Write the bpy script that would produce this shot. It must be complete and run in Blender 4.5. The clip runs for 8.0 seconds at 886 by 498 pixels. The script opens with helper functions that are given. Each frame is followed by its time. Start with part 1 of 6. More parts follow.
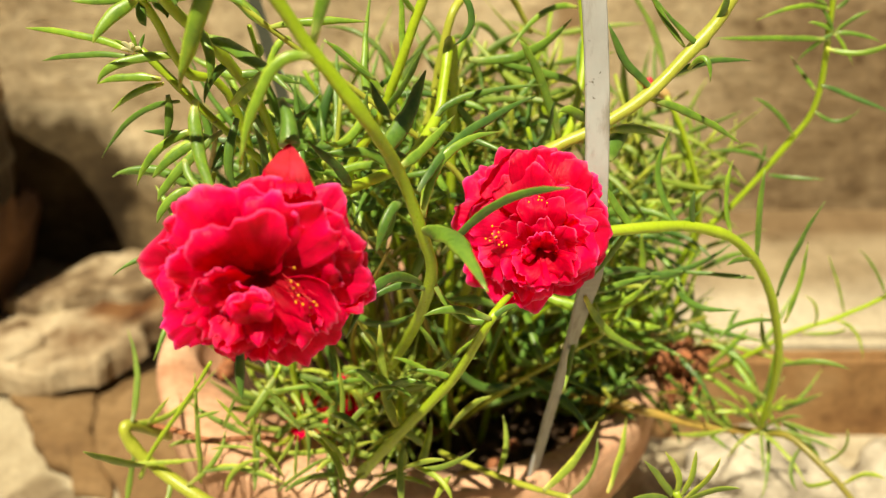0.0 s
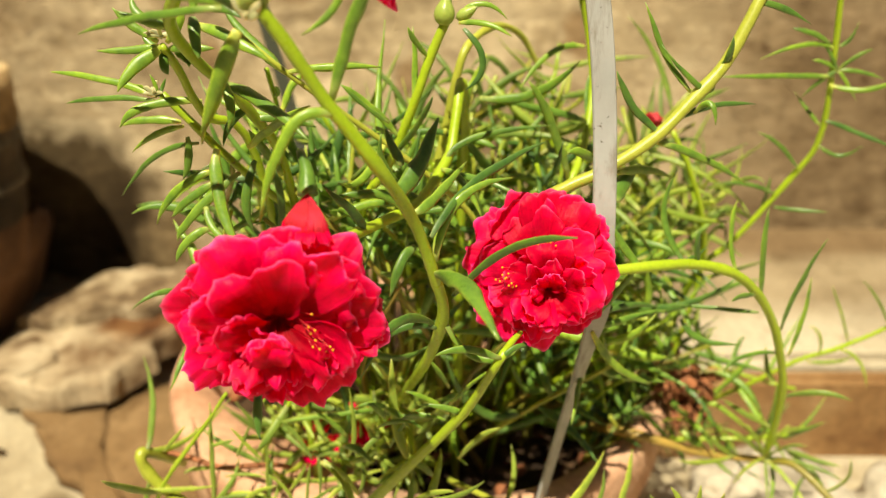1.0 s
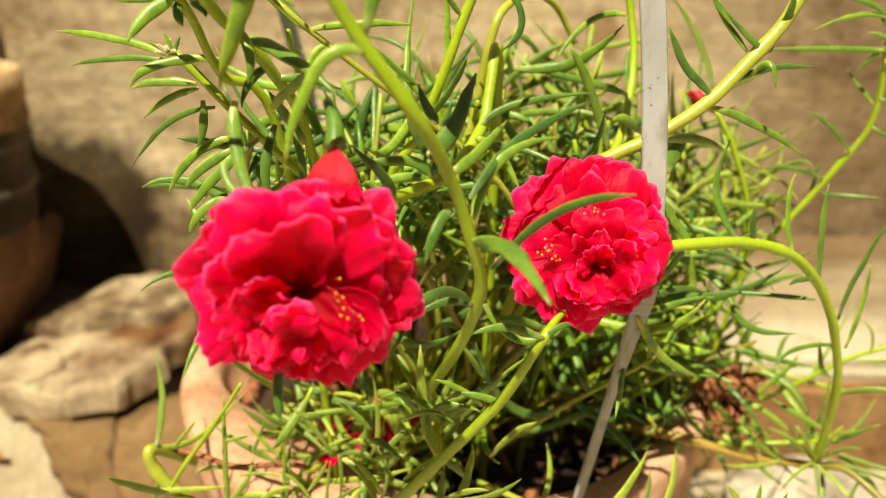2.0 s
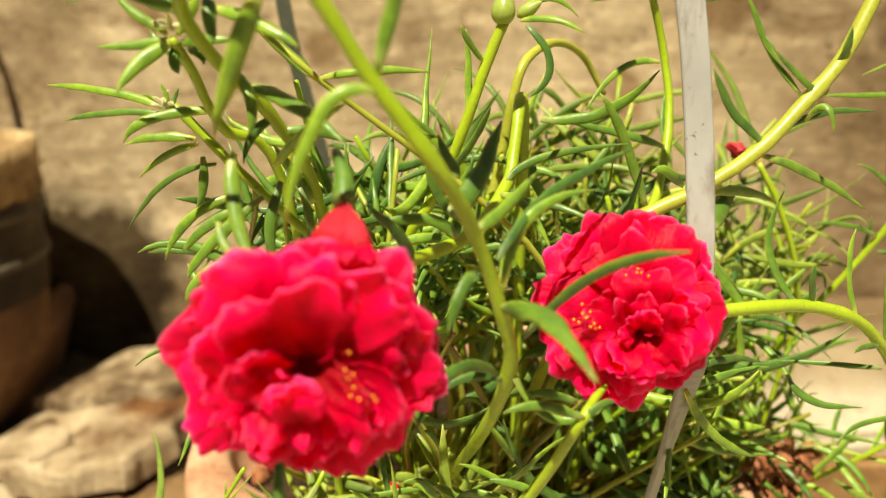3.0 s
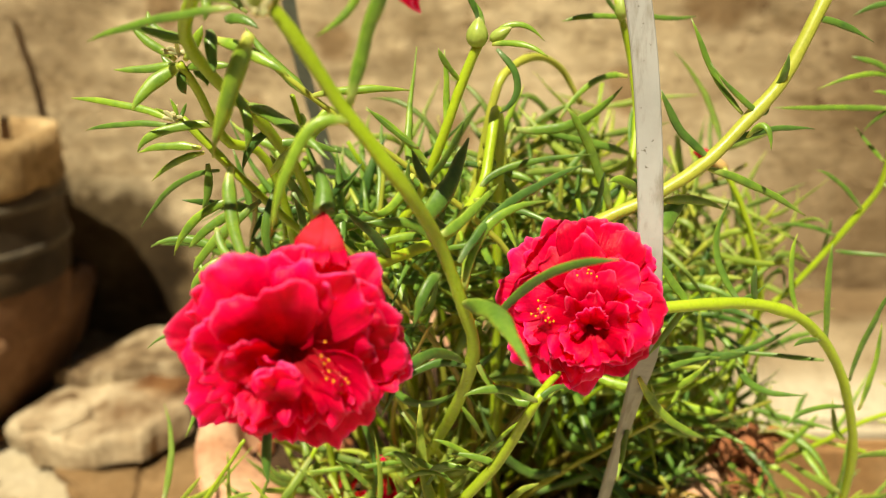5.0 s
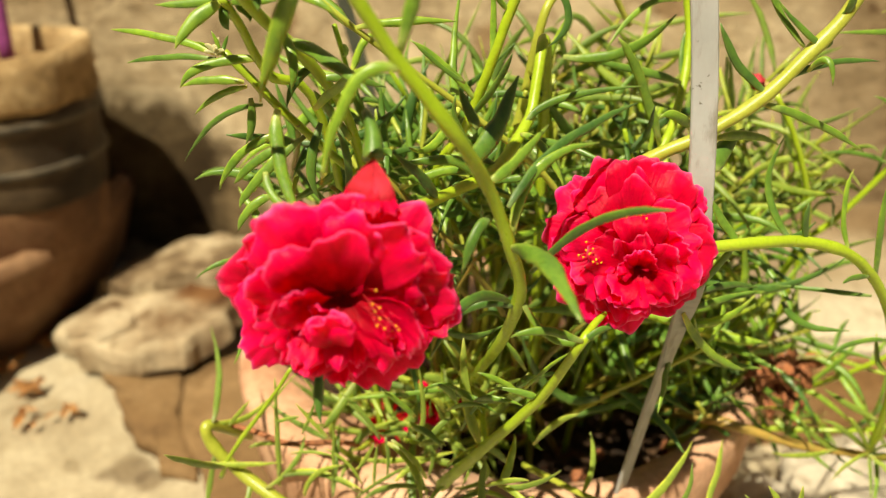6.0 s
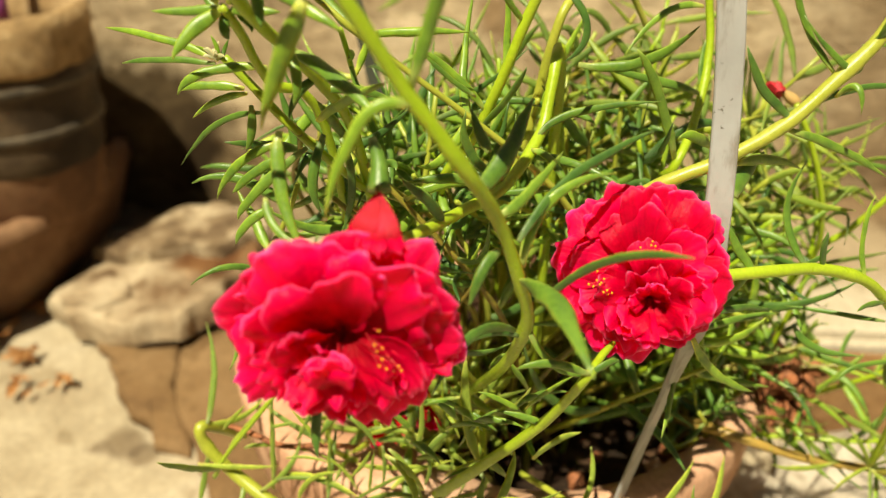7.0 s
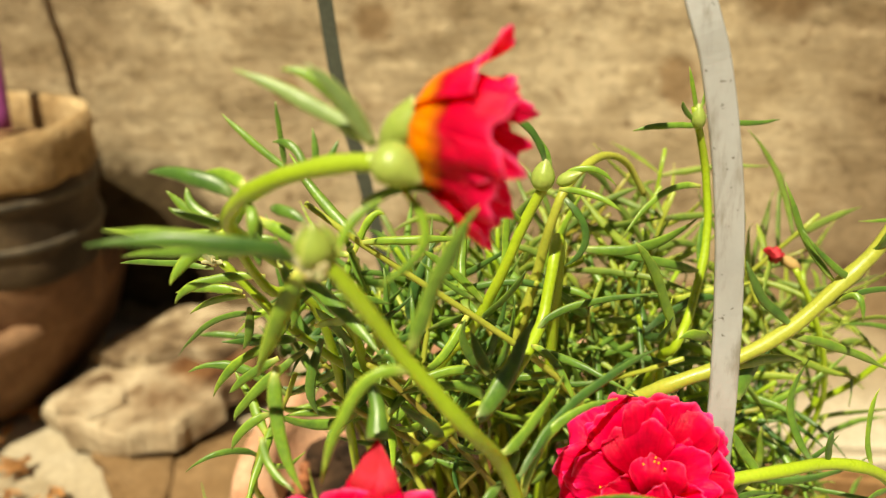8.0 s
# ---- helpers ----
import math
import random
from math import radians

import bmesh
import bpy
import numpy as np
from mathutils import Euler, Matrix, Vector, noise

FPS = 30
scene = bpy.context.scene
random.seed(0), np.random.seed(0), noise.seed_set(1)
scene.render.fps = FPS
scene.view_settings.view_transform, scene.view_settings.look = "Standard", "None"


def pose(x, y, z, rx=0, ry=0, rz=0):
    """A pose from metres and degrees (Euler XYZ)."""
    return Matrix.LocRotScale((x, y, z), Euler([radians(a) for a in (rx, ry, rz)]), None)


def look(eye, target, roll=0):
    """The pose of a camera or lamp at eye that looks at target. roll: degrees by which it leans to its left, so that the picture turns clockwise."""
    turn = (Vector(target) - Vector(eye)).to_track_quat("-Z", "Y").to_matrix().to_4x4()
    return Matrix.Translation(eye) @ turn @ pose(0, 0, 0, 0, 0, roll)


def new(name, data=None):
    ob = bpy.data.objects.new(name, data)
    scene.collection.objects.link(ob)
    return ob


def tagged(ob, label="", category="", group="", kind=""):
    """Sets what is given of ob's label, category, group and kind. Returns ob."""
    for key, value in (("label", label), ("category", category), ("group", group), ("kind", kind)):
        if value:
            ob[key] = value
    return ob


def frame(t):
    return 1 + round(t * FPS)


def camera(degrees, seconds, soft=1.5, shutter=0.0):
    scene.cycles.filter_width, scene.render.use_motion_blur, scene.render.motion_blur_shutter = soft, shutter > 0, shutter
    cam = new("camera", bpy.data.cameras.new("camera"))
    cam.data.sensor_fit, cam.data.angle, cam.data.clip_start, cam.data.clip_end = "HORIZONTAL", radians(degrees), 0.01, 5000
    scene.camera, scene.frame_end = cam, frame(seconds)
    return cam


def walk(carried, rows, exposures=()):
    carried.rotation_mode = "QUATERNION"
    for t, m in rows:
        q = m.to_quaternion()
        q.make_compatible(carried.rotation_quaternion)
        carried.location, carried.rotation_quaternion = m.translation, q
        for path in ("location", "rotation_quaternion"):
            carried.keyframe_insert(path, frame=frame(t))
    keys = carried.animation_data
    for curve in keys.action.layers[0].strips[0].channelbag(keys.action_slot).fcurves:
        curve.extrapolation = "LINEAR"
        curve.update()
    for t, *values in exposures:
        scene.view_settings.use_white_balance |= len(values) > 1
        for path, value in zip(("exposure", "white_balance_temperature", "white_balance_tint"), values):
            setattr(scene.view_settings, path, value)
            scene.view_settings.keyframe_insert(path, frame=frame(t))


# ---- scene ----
cam = camera(56.0, 8.0, 1.2)
cam.data.dof.use_dof, cam.data.dof.focus_distance, cam.data.dof.aperture_fstop = True, 0.230, 9.8
PATH = [
    (0, (0.01741, 0.01125, 0.38321), (0.01668, 0.19194, 0.29747), -0.12),
    (0.5, (0.01482, 0.01129, 0.38685), (0.01325, 0.19217, 0.30154), -0.14),
    (1, (0.01583, 0.00947, 0.39466), (0.01370, 0.19086, 0.31043), -0.03),
    (2.3, (0.00772, 0.02982, 0.37034), (0.00096, 0.21510, 0.29533), -0.81),
    (2.5, (0.00891, 0.03533, 0.37310), (0.00067, 0.22209, 0.30200), -1.38),
    (3, (0.00732, 0.04377, 0.36465), (-0.00211, 0.23286, 0.30017), -1.40),
    (3.5, (0.01558, 0.03952, 0.35543), (0.00606, 0.22908, 0.29235), -0.98),
    (4, (0.02259, 0.02447, 0.35599), (0.01257, 0.21354, 0.29157), -0.84),
    (4.2, (0.02167, 0.01661, 0.36194), (0.01077, 0.20555, 0.29728), -0.74),
    (5.3, (0.02001, 0.02276, 0.37828), (0.00356, 0.20759, 0.30366), -1.68),
    (5.5, (0.02273, 0.02126, 0.37641), (0.00402, 0.20037, 0.28940), -2.16),
    (6, (0.01516, 0.02680, 0.38662), (-0.00505, 0.20416, 0.29642), -1.73),
    (6.5, (0.01650, 0.03555, 0.39723), (-0.00312, 0.20808, 0.29799), -1.17),
    (7, (0.01165, 0.04205, 0.39806), (-0.00759, 0.21454, 0.29868), -0.02),
    (7.2, (0.00900, 0.04400, 0.40600), (-0.01080, 0.21780, 0.30910), 0.80),
    (7.5, (0.00512, 0.05606, 0.42205), (-0.01415, 0.23011, 0.32544), 0.40),
    (7.7, (0.00300, 0.05800, 0.43200), (-0.01620, 0.23420, 0.33950), 0.30),
    (8, (0.00939, 0.06195, 0.43181), (-0.01018, 0.24071, 0.34428), -0.21),
]
walk(cam, [(t, look(eye, target, roll)) for t, eye, target, roll in PATH], [(0, 0.70, 7900, 4), (1.2, 0.72, 7900, 4), (2.8, 0.80, 7900, 4), (4.2, 0.79, 7900, 4), (5.4, 0.70, 7900, 4), (8, 0.65, 7900, 4)])

# ---- light ----
SUN_WAY = Vector((-0.13, -0.445, 0.88)).normalized()   # towards the sun
sun = new("sun", bpy.data.lights.new("sun", "SUN"))
sun.data.energy, sun.data.angle, sun.data.color = 5.0, radians(0.6), (1.0, 0.95, 0.80)
sun.rotation_mode = "QUATERNION"
sun.rotation_quaternion = SUN_WAY.to_track_quat("Z", "Y")
sun.location = SUN_WAY * 6
world = bpy.data.worlds.new("sky")
scene.world = world
world.use_nodes = True
wn = world.node_tree
sky = wn.nodes.new("ShaderNodeTexSky")
sky.sky_type, sky.sun_disc = "NISHITA", False
sky.sun_elevation = math.asin(SUN_WAY.z)
sky.sun_rotation = math.atan2(SUN_WAY.x, SUN_WAY.y)
wn.links.new(sky.outputs["Color"], wn.nodes["Background"].inputs["Color"])
wn.nodes["Background"].inputs["Strength"].default_value = 0.024


# ---- materials ----
def make(name):
    m = bpy.data.materials.new(name)
    m.use_nodes = True
    return m, m.node_tree, m.node_tree.nodes["Principled BSDF"]


def node(nt, kind, **values):
    n = nt.nodes.new(kind)
    for k, v in values.items():
        n.inputs[k.replace("_", " ")].default_value = v
    return n


def ramp(nt, source, stops):
    r = nt.nodes.new("ShaderNodeValToRGB")
    els = r.color_ramp.elements
    while len(els) < len(stops):
        els.new(0.5)
    for e, (p, c) in zip(els, stops):
        e.position, e.color = p, (*c, 1)
    nt.links.new(source, r.inputs["Fac"])
    return r.outputs["Color"]


def mixed(nt, fac, a, b, mode="MIX"):
    m = nt.nodes.new("ShaderNodeMix")
    m.data_type, m.blend_type = "RGBA", mode
    for sock, v in (("Factor", fac), ("A", a), ("B", b)):
        target = [s for s in m.inputs if s.name == sock and s.type == ("VALUE" if sock == "Factor" else "RGBA")][0]
        if isinstance(v, bpy.types.NodeSocket):
            nt.links.new(v, target)
        else:
            target.default_value = v if sock == "Factor" else (*v, 1)
    return [s for s in m.outputs if s.type == "RGBA"][0]


def coords(nt):
    return nt.nodes.new("ShaderNodeTexCoord").outputs["Object"]


def noise_at(nt, scale, detail=5.0, rough=0.6, stretch=None):
    n = node(nt, "ShaderNodeTexNoise", Scale=scale, Detail=detail, Roughness=rough)
    src = coords(nt)
    if stretch:
        mp = nt.nodes.new("ShaderNodeMapping")
        mp.inputs["Scale"].default_value = stretch
        nt.links.new(src, mp.inputs["Vector"])
        src = mp.outputs["Vector"]
    nt.links.new(src, n.inputs["Vector"])
    return n.outputs["Fac"]


def bumped(nt, bsdf, height, strength, distance):
    b = node(nt, "ShaderNodeBump", Strength=strength, Distance=distance)
    nt.links.new(height, b.inputs["Height"])
    nt.links.new(b.outputs["Normal"], bsdf.inputs["Normal"])


def rough_stone(name, dark, mid, light, scale, fine, rough=0.9, bump=0.5, depth=0.002):
    """Plaster, concrete, stone or clay: a blotchy colour, fine grain, and relief."""
    m, nt, b = make(name)
    big = noise_at(nt, scale, 6.0, 0.62)
    small = noise_at(nt, fine, 6.0, 0.7)
    base = ramp(nt, big, [(0.35, dark), (0.50, mid), (0.65, light)])
    grain = ramp(nt, small, [(0.32, (0.68, 0.67, 0.65)), (0.62, (1.10, 1.09, 1.06))])
    blotch = ramp(nt, noise_at(nt, scale * 2.7, 7.0, 0.62), [(0.29, (0.62, 0.57, 0.50)), (0.42, (1.0, 1.0, 1.0)), (0.62, (1.0, 1.0, 1.0)), (0.75, (1.16, 1.18, 1.22))])
    nt.links.new(mixed(nt, 1.0, mixed(nt, 0.75, base, grain, "MULTIPLY"), blotch, "MULTIPLY"), b.inputs["Base Color"])
    b.inputs["Roughness"].default_value = rough
    b.inputs["Specular IOR Level"].default_value = 0.25
    both = nt.nodes.new("ShaderNodeMath")
    both.operation = "ADD"
    nt.links.new(big, both.inputs[0])
    nt.links.new(small, both.inputs[1])
    bumped(nt, b, both.outputs[0], bump, depth)
    return m


def along(nt):
    a = nt.nodes.new("ShaderNodeAttribute")
    a.attribute_name = "along"
    return a.outputs["Fac"]


def green(name, base, mid, tip, rough=0.36, through_light=0.25, spread=1.0):
    """Fleshy leaf or stem: pale where it joins, speckled skin, some light coming through."""
    m, nt, b = make(name)
    tone = ramp(nt, along(nt), [(0.0, base), (0.16, mid), (0.86, mid), (1.0, tip)])
    speck = ramp(nt, noise_at(nt, 900.0, 3.0), [(0.35, (0.88, 0.90, 0.86)), (0.65, (1.06, 1.06, 1.04))])
    info = nt.nodes.new("ShaderNodeObjectInfo")
    vary = ramp(nt, info.outputs["Random"], [(0.0, (1 - 0.46 * spread, 1 - 0.36 * spread, 0.8)), (0.5, (0.95, 0.97, 1.0)), (1.0, (1 + 0.42 * spread, 1 + 0.30 * spread, 1.1))])
    isle = nt.nodes.new("ShaderNodeNewGeometry")
    vary2 = ramp(nt, isle.outputs["Random Per Island"], [(0.0, (1 - 0.3 * spread, 1 - 0.2 * spread, 0.9)), (1.0, (1 + 0.32 * spread, 1 + 0.25 * spread, 1.0))])
    mottle = ramp(nt, noise_at(nt, 170.0, 5.0, 0.6), [(0.30, (1 - 0.34 * spread, 1 - 0.26 * spread, 0.85)), (0.5, (1.0, 1.0, 1.0)), (0.72, (1 + 0.34 * spread, 1 + 0.26 * spread, 1.2))])
    rim = nt.nodes.new("ShaderNodeAttribute")
    rim.attribute_name = "across"
    tone = mixed(nt, 1.0, tone, ramp(nt, rim.outputs["Fac"], [(0.45, (1.0, 1.0, 1.0)), (0.95, (1.8, 1.42, 1.5))]), "MULTIPLY")
    col = mixed(nt, 1.0, mixed(nt, 1.0, mixed(nt, 0.8, mixed(nt, 1.0, tone, mottle, "MULTIPLY"), speck, "MULTIPLY"), vary, "MULTIPLY"), vary2, "MULTIPLY")
    nt.links.new(ramp(nt, noise_at(nt, 260.0, 4.0), [(0.3, (rough - 0.08,) * 3), (0.7, (rough + 0.16,) * 3)]), b.inputs["Roughness"])
    nt.links.new(col, b.inputs["Base Color"])
    b.inputs["Coat Weight"].default_value = 0.22
    b.inputs["Coat Roughness"].default_value = 0.36
    bumped(nt, b, noise_at(nt, 620.0, 4.0, 0.65), 0.32, 0.0004)
    tr = nt.nodes.new("ShaderNodeBsdfTranslucent")
    nt.links.new(mixed(nt, 1.0, col, (1.5, 1.5, 0.5), "MULTIPLY"), tr.inputs["Color"])
    mx = node(nt, "ShaderNodeMixShader", Fac=through_light)
    nt.links.new(b.outputs[0], mx.inputs[1])
    nt.links.new(tr.outputs[0], mx.inputs[2])
    nt.links.new(mx.outputs[0], nt.nodes["Material Output"].inputs["Surface"])
    return m


def petal_skin(name, throat, blend):
    """Thin crimson petal with fine lengthwise veins and a paler frilled edge, its sunlit glow put into the colour;
    throat: the colour at its foot.
    """
    m, nt, b = make(name)
    lengthwise = along(nt)
    across = nt.nodes.new("ShaderNodeAttribute")
    across.attribute_name = "across"
    where = nt.nodes.new("ShaderNodeCombineXYZ")
    nt.links.new(across.outputs["Fac"], where.inputs["X"])
    nt.links.new(lengthwise, where.inputs["Y"])
    vein_at = nt.nodes.new("ShaderNodeMapping")
    vein_at.inputs["Scale"].default_value = (11.0, 0.7, 1.0)
    nt.links.new(where.outputs[0], vein_at.inputs["Vector"])
    veins = node(nt, "ShaderNodeTexNoise", Scale=1.0, Detail=4.0, Roughness=0.65)
    nt.links.new(vein_at.outputs[0], veins.inputs["Vector"])
    tone = ramp(nt, lengthwise, [(0.0, throat), (blend, throat), (blend + 0.18, (0.62, 0.000, 0.029)), (0.55, (0.75, 0.000, 0.062)), (0.84, (0.84, 0.001, 0.112)), (0.955, (0.88, 0.008, 0.155)), (0.98, (0.92, 0.05, 0.28)), (1.0, (0.95, 0.20, 0.48))])
    patch = ramp(nt, noise_at(nt, 170.0, 6.0, 0.68), [(0.30, (0.74, 0.7, 0.55)), (0.5, (1.0, 1.0, 1.0)), (0.72, (1.10, 1.1, 1.5))])
    line = ramp(nt, veins.outputs["Fac"], [(0.36, (0.90, 0.8, 0.85)), (0.60, (1.04, 1.0, 1.10))])
    one = nt.nodes.new("ShaderNodeObjectInfo")
    vary = ramp(nt, one.outputs["Random"], [(0.0, (0.88, 0.8, 0.6)), (0.5, (1.0, 1.0, 0.9)), (1.0, (1.05, 1.2, 1.2))])
    col = mixed(nt, 1.0, mixed(nt, 1.0, mixed(nt, 1.0, tone, patch, "MULTIPLY"), line, "MULTIPLY"), vary, "MULTIPLY")
    nt.links.new(col, b.inputs["Base Color"])
    b.inputs["Roughness"].default_value = 0.44
    b.inputs["Specular IOR Level"].default_value = 0.25
    b.inputs["Sheen Weight"].default_value = 0.08
    b.inputs["Sheen Roughness"].default_value = 0.35
    b.inputs["Sheen Tint"].default_value = (1.0, 0.1, 0.5, 1)
    both = nt.nodes.new("ShaderNodeMath")
    both.operation = "MULTIPLY_ADD"
    both.inputs[1].default_value = 1.1
    nt.links.new(noise_at(nt, 260.0, 5.0, 0.62), both.inputs[0])
    nt.links.new(veins.outputs["Fac"], both.inputs[2])
    bumped(nt, b, both.outputs[0], 0.52, 0.0008)
    tr = nt.nodes.new("ShaderNodeBsdfTranslucent")
    nt.links.new(mixed(nt, 1.0, col, (1.3, 1.0, 1.3), "MULTIPLY"), tr.inputs["Color"])
    mx = node(nt, "ShaderNodeMixShader", Fac=0.58)
    nt.links.new(b.outputs[0], mx.inputs[1])
    nt.links.new(tr.outputs[0], mx.inputs[2])
    nt.links.new(mx.outputs[0], nt.nodes["Material Output"].inputs["Surface"])
    return m


def plain(name, colour, rough, bump_scale=0.0, bump=0.3, spread=0.2):
    m, nt, b = make(name)
    lo, hi = [tuple(c * k for c in colour) for k in (1 - spread, 1 + spread)]
    nt.links.new(ramp(nt, noise_at(nt, bump_scale or 120.0, 5.0), [(0.3, lo), (0.7, hi)]), b.inputs["Base Color"])
    b.inputs["Roughness"].default_value = rough
    if bump_scale:
        bumped(nt, b, noise_at(nt, bump_scale, 5.0), bump, 0.0008)
    return m


lime = green("lime_stem", (0.33, 0.45, 0.040), (0.320, 0.455, 0.029), (0.31, 0.455, 0.032), 0.32, 0.15, 0.3)
yellow = green("yellow_stem", (0.42, 0.43, 0.09), (0.40, 0.43, 0.065), (0.36, 0.42, 0.06), 0.34, 0.15, 0.3)
olive = green("olive_stem", (0.25, 0.20, 0.05), (0.25, 0.205, 0.035), (0.26, 0.26, 0.035), 0.4, 0.1, 0.5)
ochre = green("ochre_stem", (0.40, 0.25, 0.07), (0.42, 0.27, 0.075), (0.40, 0.30, 0.07), 0.45, 0.1, 0.5)
leaf_skin = green("leaf_skin", (0.42, 0.49, 0.17), (0.146, 0.270, 0.040), (0.24, 0.34, 0.08), 0.34, 0.23, 1.2)
# Yellowed low leaves; doubles as a brighter, lit copy of leaf_skin.
yellowed_lit_leaf = green("yellowed_lit_leaf", (0.46, 0.48, 0.20), (0.270, 0.370, 0.068), (0.35, 0.40, 0.11), 0.42, 0.36, 0.8)
bud_skin = green("bud_skin", (0.46, 0.50, 0.20), (0.35, 0.45, 0.105), (0.50, 0.51, 0.27), 0.33, 0.25, 0.2)
petal_red = petal_skin("petal_red", (0.50, 0.003, 0.012), 0.05)
fallen_red = petal_skin("fallen_red", (0.70, 0.025, 0.02), 0.4)
withered_red = plain("withered_red", (0.40, 0.006, 0.020), 0.6, 700.0, 0.6, 0.5)
pale_leaf = green("pale_leaf", (0.52, 0.55, 0.30), (0.270, 0.375, 0.140), (0.38, 0.45, 0.20), 0.42, 0.2, 0.5)
bract_skin = green("bract_skin", (0.52, 0.52, 0.36), (0.50, 0.50, 0.33), (0.55, 0.50, 0.36), 0.5, 0.3, 0.2)
petal_fold = petal_skin("petal_fold", (0.80, 0.065, 0.13), 0.62)
petal_side = petal_skin("petal_side", (0.88, 0.46, 0.018), 0.36)
petal_low = petal_skin("petal_low", (0.85, 0.26, 0.02), 0.16)
pollen = plain("pollen", (0.80, 0.33, 0.02), 0.7)
filament = plain("filament", (0.55, 0.02, 0.03), 0.5)
withered = plain("withered", (0.40, 0.26, 0.10), 0.8)
wall_plaster = rough_stone("wall_plaster", (0.280, 0.208, 0.132), (0.465, 0.370, 0.252), (0.570, 0.475, 0.343), 5.5, 120.0, 0.92, 0.55, 0.004)
concrete = rough_stone("concrete", (0.265, 0.212, 0.145), (0.377, 0.318, 0.232), (0.437, 0.377, 0.292), 9.0, 220.0, 0.9, 0.5, 0.002)

def stain(material, towards, start, length, colour, wobble):
    """A damp, dirty stain with a ragged border that spreads from start along the way towards."""
    nt = material.node_tree
    b = nt.nodes["Principled BSDF"]
    old = b.inputs["Base Color"].links[0].from_socket
    dot = nt.nodes.new("ShaderNodeVectorMath")
    dot.operation = "DOT_PRODUCT"
    dot.inputs[1].default_value = towards
    nt.links.new(coords(nt), dot.inputs[0])
    add = nt.nodes.new("ShaderNodeMath")
    add.operation = "MULTIPLY_ADD"
    add.inputs[1].default_value = wobble
    nt.links.new(noise_at(nt, 4.0, 7.0, 0.68, (1.0, 1.0, 1.8)), add.inputs[0])
    nt.links.new(dot.outputs["Value"], add.inputs[2])
    reach = nt.nodes.new("ShaderNodeMapRange")
    reach.inputs["From Min"].default_value = start + wobble * 0.5
    reach.inputs["From Max"].default_value = start + length + wobble * 0.5
    reach.inputs["To Max"].default_value = 0.85
    nt.links.new(add.outputs[0], reach.inputs["Value"])
    nt.links.new(mixed(nt, reach.outputs["Result"], old, mixed(nt, 1.0, old, colour, "MULTIPLY")), b.inputs["Base Color"])


def streaks(material):
    """Uneven trowel marks, smears and flaked patches that run along the wall."""
    nt = material.node_tree
    b = nt.nodes["Principled BSDF"]
    old = b.inputs["Base Color"].links[0].from_socket
    smear = ramp(nt, noise_at(nt, 9.0, 8.0, 0.7, (1.0, 1.0, 3.2)), [(0.34, (0.66, 0.61, 0.55)), (0.46, (1.0, 1.0, 1.0)), (0.60, (1.0, 1.0, 1.0)), (0.72, (1.22, 1.24, 1.28))])
    flake = ramp(nt, noise_at(nt, 40.0, 8.0, 0.76, (0.7, 1.0, 2.4)), [(0.34, (0.52, 0.48, 0.44)), (0.45, (0.93, 0.92, 0.91)), (0.56, (1.0, 1.0, 1.0)), (0.66, (1.38, 1.42, 1.48))])
    pits = ramp(nt, noise_at(nt, 75.0, 4.0, 0.6), [(0.30, (0.48, 0.41, 0.36)), (0.40, (1.0, 1.0, 1.0))])
    nt.links.new(mixed(nt, 1.0, mixed(nt, 1.0, mixed(nt, 1.0, old, smear, "MULTIPLY"), flake, "MULTIPLY"), pits, "MULTIPLY"), b.inputs["Base Color"])


streaks(wall_plaster)
stain(wall_plaster, (1.0, 0.0, -0.35), 0.02, 0.30, (0.56, 0.51, 0.47), 0.55)


def shade_stain_patch(material, centre, size, colour, wobble):
    """A dark patch with a ragged border round centre, for stains and for painted shadow."""
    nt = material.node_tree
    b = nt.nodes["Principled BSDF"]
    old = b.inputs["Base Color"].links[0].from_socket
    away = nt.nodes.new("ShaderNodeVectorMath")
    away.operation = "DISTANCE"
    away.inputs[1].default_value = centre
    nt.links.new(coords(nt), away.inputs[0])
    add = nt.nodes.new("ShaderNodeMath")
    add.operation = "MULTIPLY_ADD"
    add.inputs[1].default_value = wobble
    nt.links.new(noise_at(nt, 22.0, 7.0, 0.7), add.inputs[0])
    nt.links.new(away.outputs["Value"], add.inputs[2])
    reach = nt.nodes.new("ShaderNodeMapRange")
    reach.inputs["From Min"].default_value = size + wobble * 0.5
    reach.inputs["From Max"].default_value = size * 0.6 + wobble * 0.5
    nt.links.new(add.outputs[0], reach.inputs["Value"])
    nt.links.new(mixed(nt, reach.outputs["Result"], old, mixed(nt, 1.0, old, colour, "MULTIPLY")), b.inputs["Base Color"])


# Leaf-shadow smudges painted into the concrete colour beside the brown slab.
for x, y, size in ((-0.254, 0.446, 0.020), (-0.236, 0.438, 0.014), (-0.272, 0.440, 0.010)):
    shade_stain_patch(concrete, (x, y, 0.0), size, (0.50, 0.45, 0.41), 0.02)
# Old pot's shadow over the mouldy wall foot, deepened in the plaster colour.
shade_stain_patch(wall_plaster, (-0.352, 0.746, 0.085), 0.115, (0.14, 0.118, 0.085), 0.12)
shade_stain_patch(wall_plaster, (-0.285, 0.746, 0.060), 0.070, (0.50, 0.44, 0.36), 0.12)
shade_stain_patch(wall_plaster, (-0.06, 0.746, 0.13), 0.05, (0.6, 0.55, 0.5), 0.12)
shade_stain_patch(wall_plaster, (0.34, 0.746, 0.17), 0.14, (0.70, 0.66, 0.62), 0.16)
